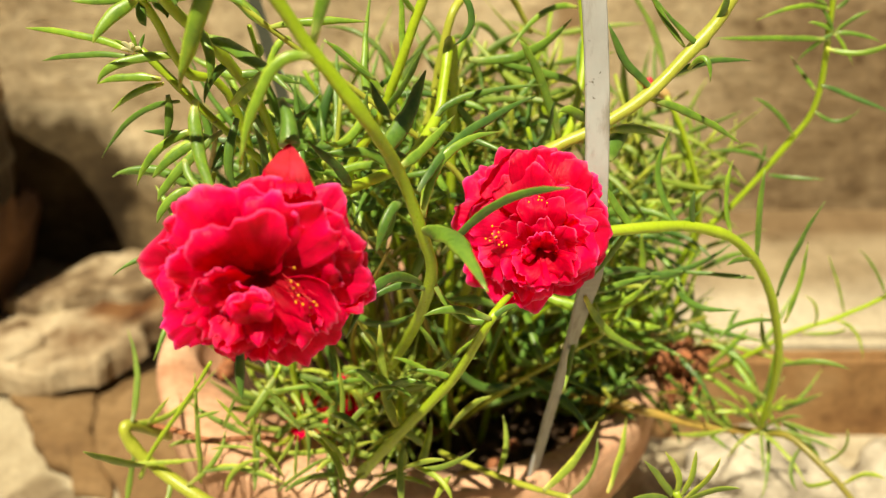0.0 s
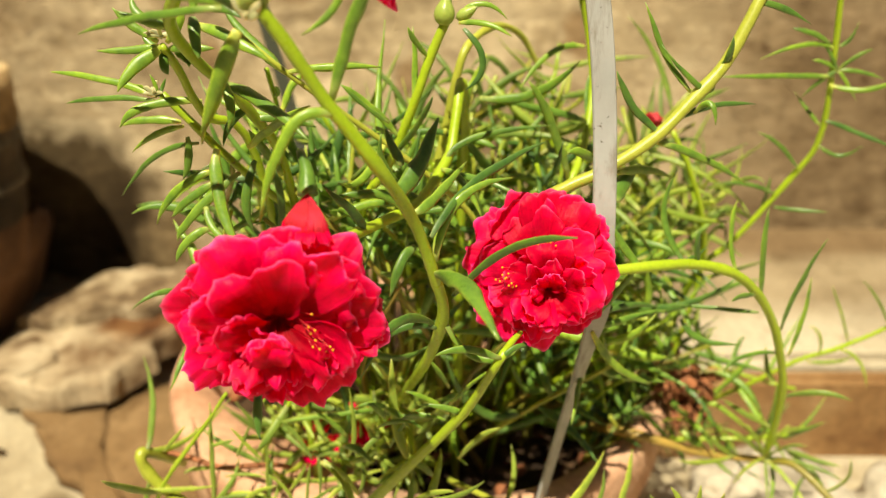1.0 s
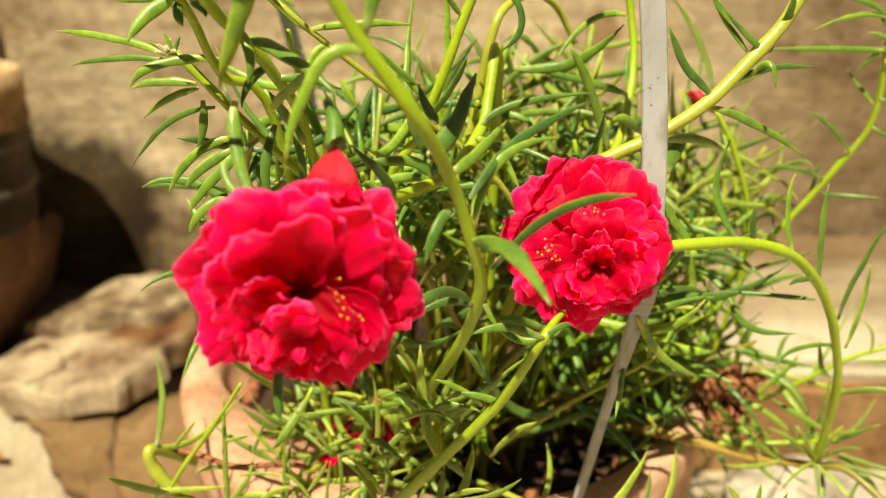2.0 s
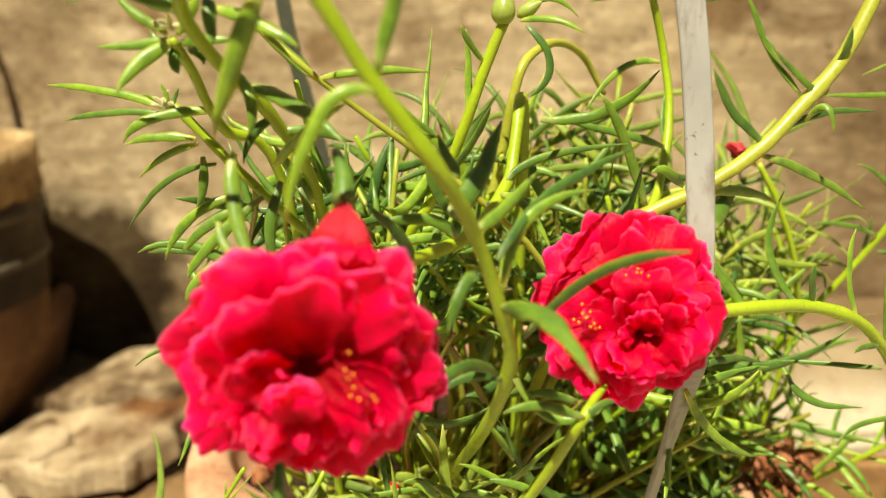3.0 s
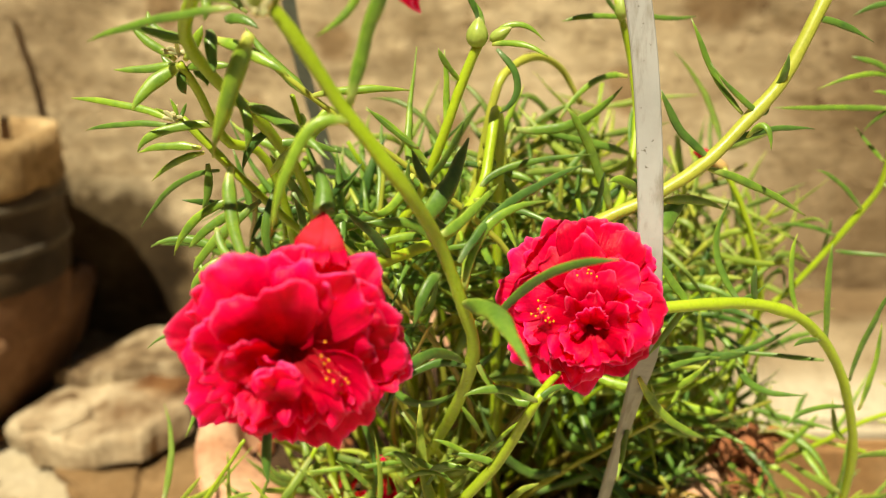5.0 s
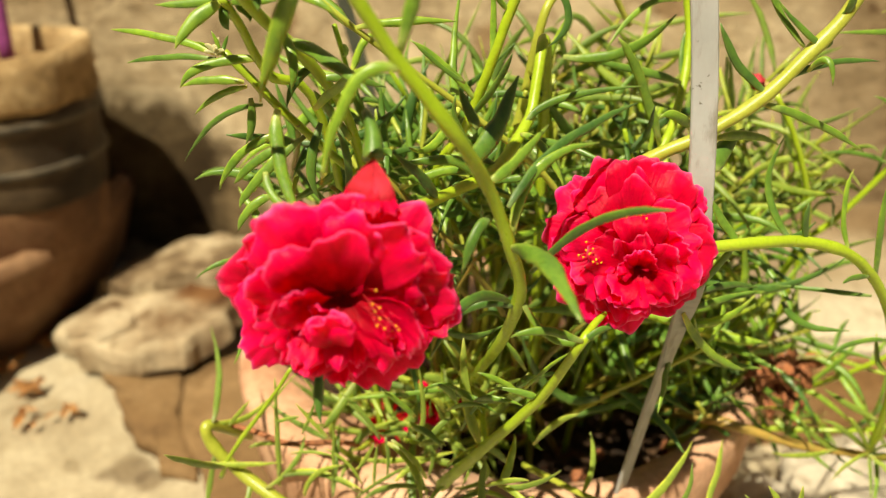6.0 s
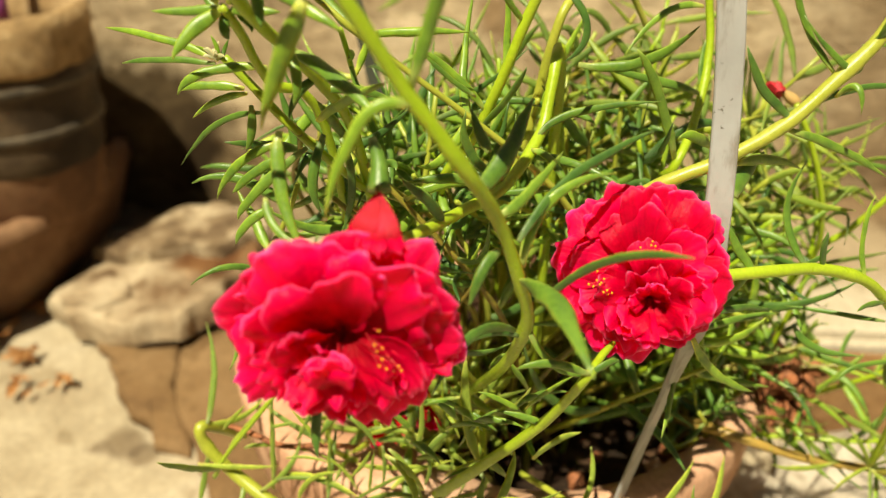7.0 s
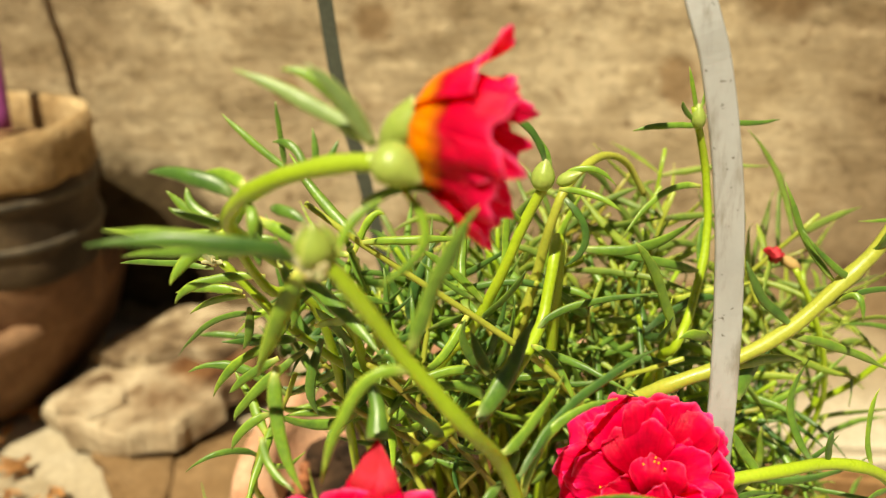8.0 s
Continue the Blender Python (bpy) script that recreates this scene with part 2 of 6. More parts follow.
for x, z, size in ((-0.12, 0.30, 0.022), (0.05, 0.37, 0.03), (-0.20, 0.24, 0.018), (0.20, 0.34, 0.04), (-0.02, 0.22, 0.02), (0.13, 0.26, 0.025), (-0.27, 0.33, 0.02)):
    shade_stain_patch(wall_plaster, (x, 0.746, z), size, (0.62, 0.53, 0.45), 0.05)
streaked_rock = rough_stone("streaked_rock", (0.075, 0.045, 0.026), (0.205, 0.145, 0.090), (0.430, 0.350, 0.250), 30.0, 150.0, 0.88, 0.7, 0.003)
cream_rock = rough_stone("cream_rock", (0.150, 0.092, 0.052), (0.310, 0.235, 0.158), (0.455, 0.375, 0.275), 17.0, 160.0, 0.85, 0.6, 0.003)
for x, y, size, colour in ((-0.255, 0.625, 0.035, (0.62, 0.40, 0.25)), (-0.235, 0.600, 0.016, (0.35, 0.25, 0.18)), (-0.300, 0.590, 0.012, (0.50, 0.42, 0.36)), (-0.285, 0.660, 0.020, (0.55, 0.42, 0.32)), (-0.335, 0.600, 0.010, (0.5, 0.42, 0.36)), (-0.212, 0.630, 0.040, (0.48, 0.33, 0.23))):
    shade_stain_patch(cream_rock, (x, y, 0.035), size, colour, 0.03)
white_stone = rough_stone("white_stone", (0.270, 0.232, 0.190), (0.440, 0.392, 0.335), (0.540, 0.490, 0.425), 22.0, 200.0, 0.85, 0.6, 0.003)
brown_stone = rough_stone("brown_stone", (0.128, 0.072, 0.034), (0.178, 0.106, 0.051), (0.230, 0.145, 0.076), 12.0, 180.0, 0.8, 0.5, 0.002)
terracotta = rough_stone("terracotta", (0.40, 0.205, 0.130), (0.54, 0.310, 0.212), (0.62, 0.395, 0.285), 24.0, 260.0, 0.8, 0.35, 0.001)
old_clay = rough_stone("old_clay", (0.075, 0.038, 0.022), (0.155, 0.079, 0.043), (0.25, 0.145, 0.085), 11.0, 140.0, 0.7, 0.4, 0.002)
dark_clay = rough_stone("dark_clay", (0.020, 0.013, 0.008), (0.050, 0.033, 0.020), (0.11, 0.076, 0.047), 14.0, 150.0, 0.6, 0.4, 0.002)
tan_clay = rough_stone("tan_clay", (0.10, 0.060, 0.030), (0.31, 0.205, 0.105), (0.52, 0.39, 0.235), 15.0, 150.0, 0.85, 0.5, 0.003)
soil_mat = rough_stone("soil", (0.018, 0.010, 0.006), (0.050, 0.027, 0.015), (0.115, 0.062, 0.034), 60.0, 420.0, 0.95, 0.9, 0.004)
dry_leaf = plain("dry_leaf", (0.52, 0.27, 0.105), 0.8, 300.0, 0.5, 0.5)
rust_leaf = plain("rust_leaf", (0.27, 0.095, 0.040), 0.75, 300.0, 0.5, 0.5)
facing_clay = rough_stone("facing_clay", (0.17, 0.085, 0.036), (0.27, 0.150, 0.068), (0.33, 0.20, 0.10), 14.0, 180.0, 0.8, 0.5, 0.002)
grey_clay = plain("grey_clay", (0.070, 0.055, 0.038), 0.85, 60.0, 0.6, 0.6)
strap_pale = plain("strap_pale", (0.345, 0.352, 0.365), 0.40, 60.0, 0.1, 0.07)
specks = strap_pale.node_tree
skin = specks.nodes["Principled BSDF"]
dirt = ramp(specks, noise_at(specks, 420.0, 3.0, 0.55), [(0.27, (0.35, 0.31, 0.25)), (0.33, (1.0, 1.0, 1.0)), (0.80, (1.06, 1.06, 1.06))])
specks.links.new(mixed(specks, 1.0, skin.inputs["Base Color"].links[0].from_socket, dirt, "MULTIPLY"), skin.inputs["Base Color"])
smear = ramp(specks, noise_at(specks, 150.0, 5.0, 0.65, (1.0, 1.0, 0.16)), [(0.34, (0.62, 0.57, 0.50)), (0.48, (0.97, 0.96, 0.95)), (0.62, (1.0, 1.0, 1.0)), (0.72, (1.12, 1.12, 1.13))])
specks.links.new(mixed(specks, 1.0, skin.inputs["Base Color"].links[0].from_socket, smear, "MULTIPLY"), skin.inputs["Base Color"])
strap_dark = plain("strap_dark", (0.07, 0.078, 0.062), 0.5, 400.0, 0.25, 0.2)
purple = plain("purple", (0.20, 0.035, 0.16), 0.5, 200.0, 0.2, 0.3)

# ---- builders ----
placed = {}


def put(ob, parent):
    placed[ob.name] = Matrix()
    if parent is not None:
        ob.parent = parent
        ob.matrix_parent_inverse = placed[parent.name].inverted()
    return ob


def part(name, bm, material, parent=None, label="", smooth=True):
    """Links a bmesh, in world places, as one mesh object under parent."""
    me = bpy.data.meshes.new(name)
    bmesh.ops.recalc_face_normals(bm, faces=bm.faces)
    bm.to_mesh(me)
    bm.free()
    me.materials.append(material)
    if smooth:
        me.shade_smooth()
    return tagged(put(new(name, me), parent), label)


def thing(name, place, label, category, group="", kind=""):
    ob = new(name)
    ob.location = place
    ob.empty_display_size = 0.02
    placed[ob.name] = Matrix.Translation(place)
    return tagged(ob, label, category, group, kind)


def spline(points, steps):
    """Catmull-Rom through the points."""
    p = [Vector(q) for q in points]
    p = [p[0] * 2 - p[1]] + p + [p[-1] * 2 - p[-2]]
    out = []
    for i in range(1, len(p) - 2):
        for k in range(steps):
            t = k / steps
            a, b, c, d = p[i - 1 : i + 3]
            out.append(0.5 * (2 * b + (c - a) * t + (2 * a - 5 * b + 4 * c - d) * t * t + (3 * b - a - 3 * c + d) * t ** 3))
    out.append(p[-2].copy())
    return out


def sweep(bm, line, radius, sides=8, flat=1.0, face=None):
    """A tube along line; radius(u) over its length; flat: thickness over width, its broad side towards face."""
    layer = bm.verts.layers.float.get("along") or bm.verts.layers.float.new("along")
    n = len(line)
    rings, ref = [], Vector(face) if face is not None else Vector((0.31, -0.9, 0.3))
    for i, p in enumerate(line):
        u = i / (n - 1)
        tangent = (line[min(i + 1, n - 1)] - line[max(i - 1, 0)]).normalized()
        side = tangent.cross(ref)
        side = side.normalized() if side.length > 1e-6 else Vector((1, 0, 0))
        out = side.cross(tangent).normalized()
        r = radius(u)
        ring = []
        for k in range(sides):
            a = 2 * math.pi * k / sides
            v = bm.verts.new(p + side * (math.cos(a) * r) + out * (math.sin(a) * r * flat))
            v[layer] = u
            ring.append(v)
        rings.append(ring)
    for a, b in zip(rings, rings[1:]):
        for k in range(sides):
            bm.faces.new((a[k], a[(k + 1) % sides], b[(k + 1) % sides], b[k]))
    bm.faces.new(rings[0][::-1])
    bm.faces.new(rings[-1])
    return rings


def lathe(bm, centre, profile, sides=64, wobble=0.0, seed=0.0):
    """A turned form about the upright through centre; profile: (radius, height)."""
    rings = []
    for r, h in profile:
        ring = []
        for k in range(sides):
            a = 2 * math.pi * k / sides
            d = Vector((math.cos(a), math.sin(a), 0))
            w = 1 + wobble * noise.noise(Vector((d.x * 2, d.y * 2, h * 14 + seed)))
            ring.append(bm.verts.new(Vector(centre) + d * (r * w) + Vector((0, 0, h))))
        rings.append(ring)
    for a, b in zip(rings, rings[1:]):
        for k in range(sides):
            bm.faces.new((a[k], a[(k + 1) % sides], b[(k + 1) % sides], b[k]))
    if profile[0][0] > 1e-4:
        bm.faces.new(rings[0][::-1])
    if profile[-1][0] > 1e-4:
        bm.faces.new(rings[-1])


def block(lo, hi, cuts, rough, seed, bevel=0.0):
    """A box with broken, uneven faces."""
    bm = bmesh.new()
    bmesh.ops.create_cube(bm, size=1.0)
    size, mid = Vector(hi) - Vector(lo), (Vector(hi) + Vector(lo)) / 2
    for v in bm.verts:
        v.co = Vector((v.co.x * size.x, v.co.y * size.y, v.co.z * size.z)) + mid
    if bevel:
        bmesh.ops.bevel(bm, geom=bm.edges[:], offset=bevel, segments=2, affect="EDGES")
    if cuts:
        bmesh.ops.subdivide_edges(bm, edges=bm.edges[:], cuts=cuts, use_grid_fill=True)
    for v in bm.verts:
        v.co += noise.noise_vector(v.co * 9 + Vector((seed, 0, 0))) * rough
    return bm


def slab(outline, z0, z1, seed, rough=0.004, inset=0.006):
    """A flat broken stone with the plan outline, from z0 to z1."""
    bm = bmesh.new()
    pts = []
    n = len(outline)
    for i in range(n):
        a, b = Vector(outline[i]), Vector(outline[(i + 1) % n])
        for k in range(6):
            p = a.lerp(b, k / 6)
            w = noise.noise_vector(Vector((p.x * 40, p.y * 40, seed))) * rough
            pts.append(Vector((p.x + w.x, p.y + w.y)))
    c = sum(pts, Vector((0, 0))) / len(pts)
    levels = [(z0, 1.0), (z0 + (z1 - z0) * 0.7, 1.0), (z1 - 0.0015, 1 - inset * 4), (z1, 1 - inset * 9), (z1 + 0.001, 0.66), (z1 + 0.0015, 0.33)]
    rings = []
    for z, k in levels:
        ring = []
        for p in pts:
            q = c + (p - c) * k
            lift = noise.noise(Vector((q.x * 22, q.y * 22, seed + 3))) * rough * 0.7 if z > z0 else 0
            ring.append(bm.verts.new((q.x, q.y, z + lift)))
        rings.append(ring)
    for a, b in zip(rings, rings[1:]):
        for k in range(len(pts)):
            bm.faces.new((a[k], a[(k + 1) % len(pts)], b[(k + 1) % len(pts)], b[k]))
    bm.faces.new(rings[0][::-1])
    bm.faces.new(rings[-1])
    return bm


def boulder(centre, size, seed, rough=0.3):
    bm = bmesh.new()
    bmesh.ops.create_icosphere(bm, subdivisions=4, radius=1.0)
    for v in bm.verts:
        d = v.co.normalized()
        w = 1 + rough * noise.noise(d * 1.6 + Vector((seed, 0, 0))) + 0.12 * noise.noise(d * 5 + Vector((0, seed, 0)))
        v.co = Vector(centre) + Vector((d.x * size[0], d.y * size[1], max(d.z, -0.5) * size[2])) * w
    return bm


# ---- setting ----
ground_bm = bmesh.new()
edges = [-40, -12, -4, -1.5, -0.8] + [-0.6 + 0.03 * i for i in range(41)] + [0.8, 1.5, 4, 12, 40]
deep = [-40, -12, -4, -1.5, -0.6] + [-0.4 + 0.03 * i for i in range(41)] + [1.2, 4, 12, 40]
grid = [[ground_bm.verts.new((x, y, -0.003 + 0.0035 * noise.noise(Vector((x * 8, y * 8, 0))))) for x in edges] for y in deep]
for a, b in zip(grid, grid[1:]):
    for k in range(len(edges) - 1):
        ground_bm.faces.new((a[k], a[k + 1], b[k + 1], b[k]))
tagged(part("ground", ground_bm, concrete), "pale worn sunlit concrete yard floor with stains and painted leaf shadows", "ground", kind="structure")

WALL_Y = 0.75
wall_bm = bmesh.new()
xs = [-6, -3, -1.2] + [-0.8 + 0.0125 * i for i in range(140)] + [1.2, 3, 6]
zs = [-0.02] + [0.012 * i for i in range(1, 60)] + [1.0, 1.6, 2.4]
front = [[wall_bm.verts.new((x, WALL_Y - 0.004 + 0.007 * noise.noise(Vector((x * 7, z * 9, 4))) + 0.0035 * noise.noise(Vector((x * 26, z * 40, 9))), z)) for x in xs] for z in zs]
for a, b in zip(front, front[1:]):
    for k in range(len(xs) - 1):
        wall_bm.faces.new((a[k], a[k + 1], b[k + 1], b[k]))
back = [wall_bm.verts.new(c) for c in ((-6, WALL_Y + 0.2, -0.02), (6, WALL_Y + 0.2, -0.02), (6, WALL_Y + 0.2, 2.4), (-6, WALL_Y + 0.2, 2.4))]
wall_bm.faces.new(back)
wall_bm.faces.new((back[3], back[2], *reversed(front[-1])))
wall_bm.faces.new((back[0], *[r[0] for r in front], back[3]))
wall_bm.faces.new((back[1], *[r[-1] for r in front], back[2]))
tagged(part("wall_north", wall_bm, wall_plaster), "rough sandy brown cement-plastered wall with dark stains and a painted pot shadow", "wall", kind="structure")

# Two unseen walls, added to block sky and bounce light around the pot.
for name, lo, hi, label in (("unseen_wall_south", (-6.0, -2.6, -0.02), (6.0, -2.4, 2.8), "unseen plain wall added behind to cut the fill light"),
                            ("unseen_wall_west", (-2.0, -2.4, -0.02), (-1.8, 0.7, 2.4), "unseen plain wall added at the side to cut the fill light")):
    tagged(part(name, block(lo, hi, 3, 0.003, 8.0), wall_plaster), label, "wall", kind="structure")

plinth_mat = rough_stone("plinth_concrete", (0.285, 0.235, 0.175), (0.400, 0.345, 0.268), (0.465, 0.410, 0.330), 9.0, 220.0, 0.9, 0.5, 0.002)
stain(plinth_mat, (0.0, 1.0, 0.0), 0.575, 0.04, (0.62, 0.54, 0.44), 0.06)
stain(plinth_mat, (0.0, 1.0, 0.0), 0.675, 0.03, (0.55, 0.44, 0.34), 0.04)
PLINTH = block((0.03, 0.515, -0.02), (3.0, WALL_Y + 0.02, 0.075), 24, 0.004, 2.0, 0.006)
tagged(part("plinth", PLINTH, plinth_mat), "low pale concrete plinth along the wall foot", "plinth", kind="structure")
face_bm = block((0.035, 0.505, -0.012), (2.9, 0.516, 0.066), 20, 0.0025, 5.0, 0.003)
tagged(part("plinth_facing", face_bm, facing_clay), "brown clay facing on the front of the plinth", "plinth facing", kind="structure")

# ---- stones and litter on the yard floor ----
def stone(name, bm, material, label, category="stone", group="", smooth=True):
    return tagged(part(name, bm, material, smooth=smooth), label, category, group)


rock_bm = slab([(-0.368, 0.572), (-0.360, 0.65), (-0.30, 0.70), (-0.216, 0.705), (-0.205, 0.63), (-0.220, 0.575), (-0.262, 0.532), (-0.32, 0.548)], 0.0, 0.024, 1.0, 0.014, 0.004)
lean = Matrix.Translation((-0.36, 0.60, 0.004)) @ Matrix.Rotation(radians(-7.5), 4, "Y") @ Matrix.Rotation(radians(2), 4, "X") @ Matrix.Translation((0.36, -0.60, 0))
bmesh.ops.transform(rock_bm, matrix=lean, verts=rock_bm.verts)
for v in rock_bm.verts:
    v.co += noise.noise_vector(v.co * 34) * 0.0045 + noise.noise_vector(v.co * 95) * 0.002
    v.co.z += 0.004 * abs(noise.noise(v.co * 24)) - 0.002
for v in rock_bm.verts:
    v.co.x -= 0.030 * max(0.0, min(1.0, (0.016 - v.co.z) / 0.012)) * max(0.0, min(1.0, (v.co.x + 0.30) / 0.06))
rock = thing("flat_rock", (-0.28, 0.62, 0.0), "flat broken cream and brown rock slab on the ground", "stone")
part("lower_layer", rock_bm, cream_rock, rock, smooth=False)
for outline, z0, z1, seed in (([(-0.352, 0.628), (-0.330, 0.672), (-0.288, 0.694), (-0.222, 0.698), (-0.206, 0.652), (-0.232, 0.622), (-0.276, 0.634), (-0.312, 0.612)], 0.014, 0.036, 6.0),
                              ([(-0.360, 0.580), (-0.346, 0.606), (-0.318, 0.600), (-0.300, 0.572), (-0.318, 0.554), (-0.345, 0.562)], 0.014, 0.029, 9.0)):
    bm = slab(outline, z0, z1, seed, 0.010, 0.004)
    bmesh.ops.transform(bm, matrix=lean, verts=bm.verts)
    for v in bm.verts:
        v.co.z += 0.005 * abs(noise.noise(v.co * 26)) + 0.003 * noise.noise(v.co * 70) - 0.001
    part("upper_layer", bm, streaked_rock if seed == 6.0 else cream_rock, rock, "flaked browner layer" if seed == 6.0 else "", smooth=False)
stone("prop_stone", boulder((-0.215, 0.655, 0.006), (0.022, 0.03, 0.018), 2.2), brown_stone, "dark brown stone wedged under the rock slab")
# Two thin, ragged brown slabs over the pale floor, left of the pot.
stone("flagstone", slab([(-0.335, 0.565), (-0.259, 0.575), (-0.240, 0.50), (-0.201, 0.436), (-0.228, 0.440), (-0.240, 0.458), (-0.262, 0.470), (-0.285, 0.502)], -0.004, 0.006, 2.0, 0.006),
      brown_stone, "thin brown slab with a ragged edge beside the rock", "flagstone", "brown flagstones")
stone("flagstone", slab([(-0.258, 0.577), (-0.09, 0.60), (-0.09, 0.43), (-0.150, 0.36), (-0.200, 0.437), (-0.240, 0.50)], -0.004, 0.007, 3.0, 0.005),
      brown_stone, "thin brown slab beside the terracotta pot", "flagstone", "brown flagstones")
stone("white_rock", boulder((0.225, 0.435, 0.012), (0.055, 0.038, 0.035), 1.3), white_stone, "whitish rough lump of rock beside the pot", "rock", "white rocks")
stone("white_rock", boulder((0.315, 0.425, 0.010), (0.045, 0.035, 0.032), 4.1), white_stone, "whitish lump of rock", "rock", "white rocks")
stone("white_rock", boulder((0.160, 0.425, 0.008), (0.022, 0.02, 0.022), 6.7), white_stone, "small whitish rock against the pot", "rock", "white rocks")


def litter(place, size, turn, seed):
    """A thin dry leaf, curled along its length, with a ragged edge."""
    bm = bmesh.new()
    m = Matrix.Translation(place) @ Matrix.Rotation(turn, 4, "Z")
    rows = []
    for i in range(9):
        u = i / 8
        row = []
        for j in range(7):
            v = j / 6 * 2 - 1
            w = size * (0.36 * math.sin(math.pi * (0.05 + 0.9 * u)) + 0.02) * (1 + 0.4 * noise.noise(Vector((u * 5, v, seed))))
            p = Vector(((u * 2 - 1) * size, v * w, 0.0012 + 0.45 * size * v * v * u + 0.22 * size * (1 + noise.noise(Vector((u * 2.4, v * 1.5, seed + 7))))))
            row.append(bm.verts.new(m @ p))
        rows.append(row)
    for a, b in zip(rows, rows[1:]):
        for k in range(6):
            bm.faces.new((a[k], a[k + 1], b[k + 1], b[k]))
    bmesh.ops.solidify(bm, geom=bm.faces[:], thickness=0.0004)
    return tagged(part("dry_leaf", bm, dry_leaf), "curled dry brown leaf fallen on the concrete", "leaf", "fallen dry leaves")


rnd = random.Random(4)
for cx, cy, n, spread in ((-0.396, 0.600, 10, 0.018), (-0.366, 0.525, 4, 0.014), (-0.352, 0.490, 3, 0.012), (-0.330, 0.492, 3, 0.008), (-0.398, 0.552, 3, 0.012)):
    for k in range(n):
        litter((cx + rnd.uniform(-1, 1) * spread, cy + rnd.uniform(-1, 1) * spread, 0.002), rnd.uniform(0.005, 0.012), rnd.uniform(0, 6), k + cx * 90)

# ---- old pots by the wall ----
bowl = thing("clay_bowl", (-0.56, 0.66, 0), "wide old brown clay bowl by the wall", "flower pot")
bm = bmesh.new()
lathe(bm, (-0.56, 0.66, 0), [(0.170, 0.0), (0.191, 0.033), (0.2065, 0.074), (0.2105, 0.081), (0.2110, 0.094), (0.200, 0.098), (0.194, 0.089), (0.02, 0.084)], 72, 0.02)
part("body", bm, old_clay, bowl)
OLD = (-0.397, 0.630)
old = thing("old_pot", (*OLD, 0.083), "dark weathered pot with a crumbling tan rim standing in a bowl", "flower pot")
bm = bmesh.new()
lathe(bm, (*OLD, 0), [(0.0526, 0.083), (0.0556, 0.087), (0.0609, 0.127), (0.0619, 0.133), (0.0604, 0.137), (0.0195, 0.137)], 64, 0.02, 4)
part("base", bm, old_clay, old, "reddish brown clay base")
bm = bmesh.new()
lathe(bm, (*OLD, 0), [(0.0604, 0.129), (0.0629, 0.132), (0.0639, 0.147), (0.0634, 0.154), (0.0655, 0.159), (0.0663, 0.167), (0.0651, 0.173), (0.0668, 0.189), (0.0687, 0.195), (0.0692, 0.202), (0.0662, 0.210), (0.0189, 0.208)], 64, 0.025, 3)
part("body", bm, dark_clay, old)
for z, r in ((0.162, 0.0667), (0.198, 0.0694)):
    bm = bmesh.new()
    lathe(bm, (*OLD, 0), [(r - 0.003, z - 0.0045), (r + 0.0004, z - 0.003), (r + 0.001, z), (r + 0.0004, z + 0.003), (r - 0.003, z + 0.0045)], 64, 0.03, 3)
    part("band", bm, grey_clay, old, "weathered grey band")
bm = bmesh.new()
lathe(bm, (*OLD, 0), [(0.0633, 0.206), (0.0685, 0.208), (0.0704, 0.213), (0.0699, 0.227), (0.0713, 0.237), (0.0695, 0.248), (0.0652, 0.249), (0.0624, 0.241), (0.0605, 0.227), (0.0585, 0.203)], 64, 0.06, 7)
for v in bm.verts:
    v.co += noise.noise_vector(v.co * 60) * 0.0022
part("rim", bm, tan_clay, old, "crumbling tan clay rim")
bm = bmesh.new()
lathe(bm, (*OLD, 0), [(0.0624, 0.219), (0.0473, 0.224), (0.0009, 0.227)], 40, 0.1, 2)
for v in bm.verts:
    v.co.z += 0.004 * noise.noise(v.co * 90)
part("soil", bm, old_clay, old)
heart = thing("purple_plant", (-0.385, 0.625, 0.23), "purple-stemmed plant growing in the old pot", "plant")
for foot, top, r in (((-0.404, 0.655, 0.230), (-0.420, 0.690, 0.43), 0.006),):
    bm = bmesh.new()
    a, b = Vector(foot), Vector(top)
    sweep(bm, spline([a, a.lerp(b, 0.4) + Vector((0.004, 0, 0)), b], 6), lambda u, r=r: r * (1 - 0.4 * u), 8)
    part("stem", bm, purple, heart)
side_pot = thing("yellow_pot", (-0.47, 0.50, 0), "small yellowish clay pot on the concrete", "flower pot")
bm = bmesh.new()
lathe(bm, (-0.462, 0.50, 0), [(0.04, 0.0), (0.05, 0.05), (0.056, 0.056), (0.056, 0.068), (0.050, 0.068), (0.046, 0.05), (0.01, 0.046)], 48, 0.01, 9)
part("body", bm, tan_clay, side_pot)

# ---- the terracotta pot ----
POT = (0.0, 0.386)
RIM = 0.162
pot = thing("terracotta_pot", (*POT, 0), "round terracotta flower pot on the concrete", "flower pot")
bm = bmesh.new()
lathe(bm, (*POT, 0), [(0.082, 0.0), (0.086, 0.004), (0.108, 0.098), (0.112, 0.118), (0.106, 0.128), (0.098, 0.09), (0.02, 0.08)], 96, 0.01)
part("body", bm, terracotta, pot)
bm = bmesh.new()
lathe(bm, (*POT, 0), [(0.110, RIM - 0.046), (0.120, RIM - 0.044), (0.1255, RIM - 0.038), (0.1285, RIM - 0.006), (0.1265, RIM - 0.001), (0.121, RIM), (0.1150, RIM - 0.003), (0.112, RIM - 0.012), (0.108, RIM - 0.035)], 96, 0.012, 1)
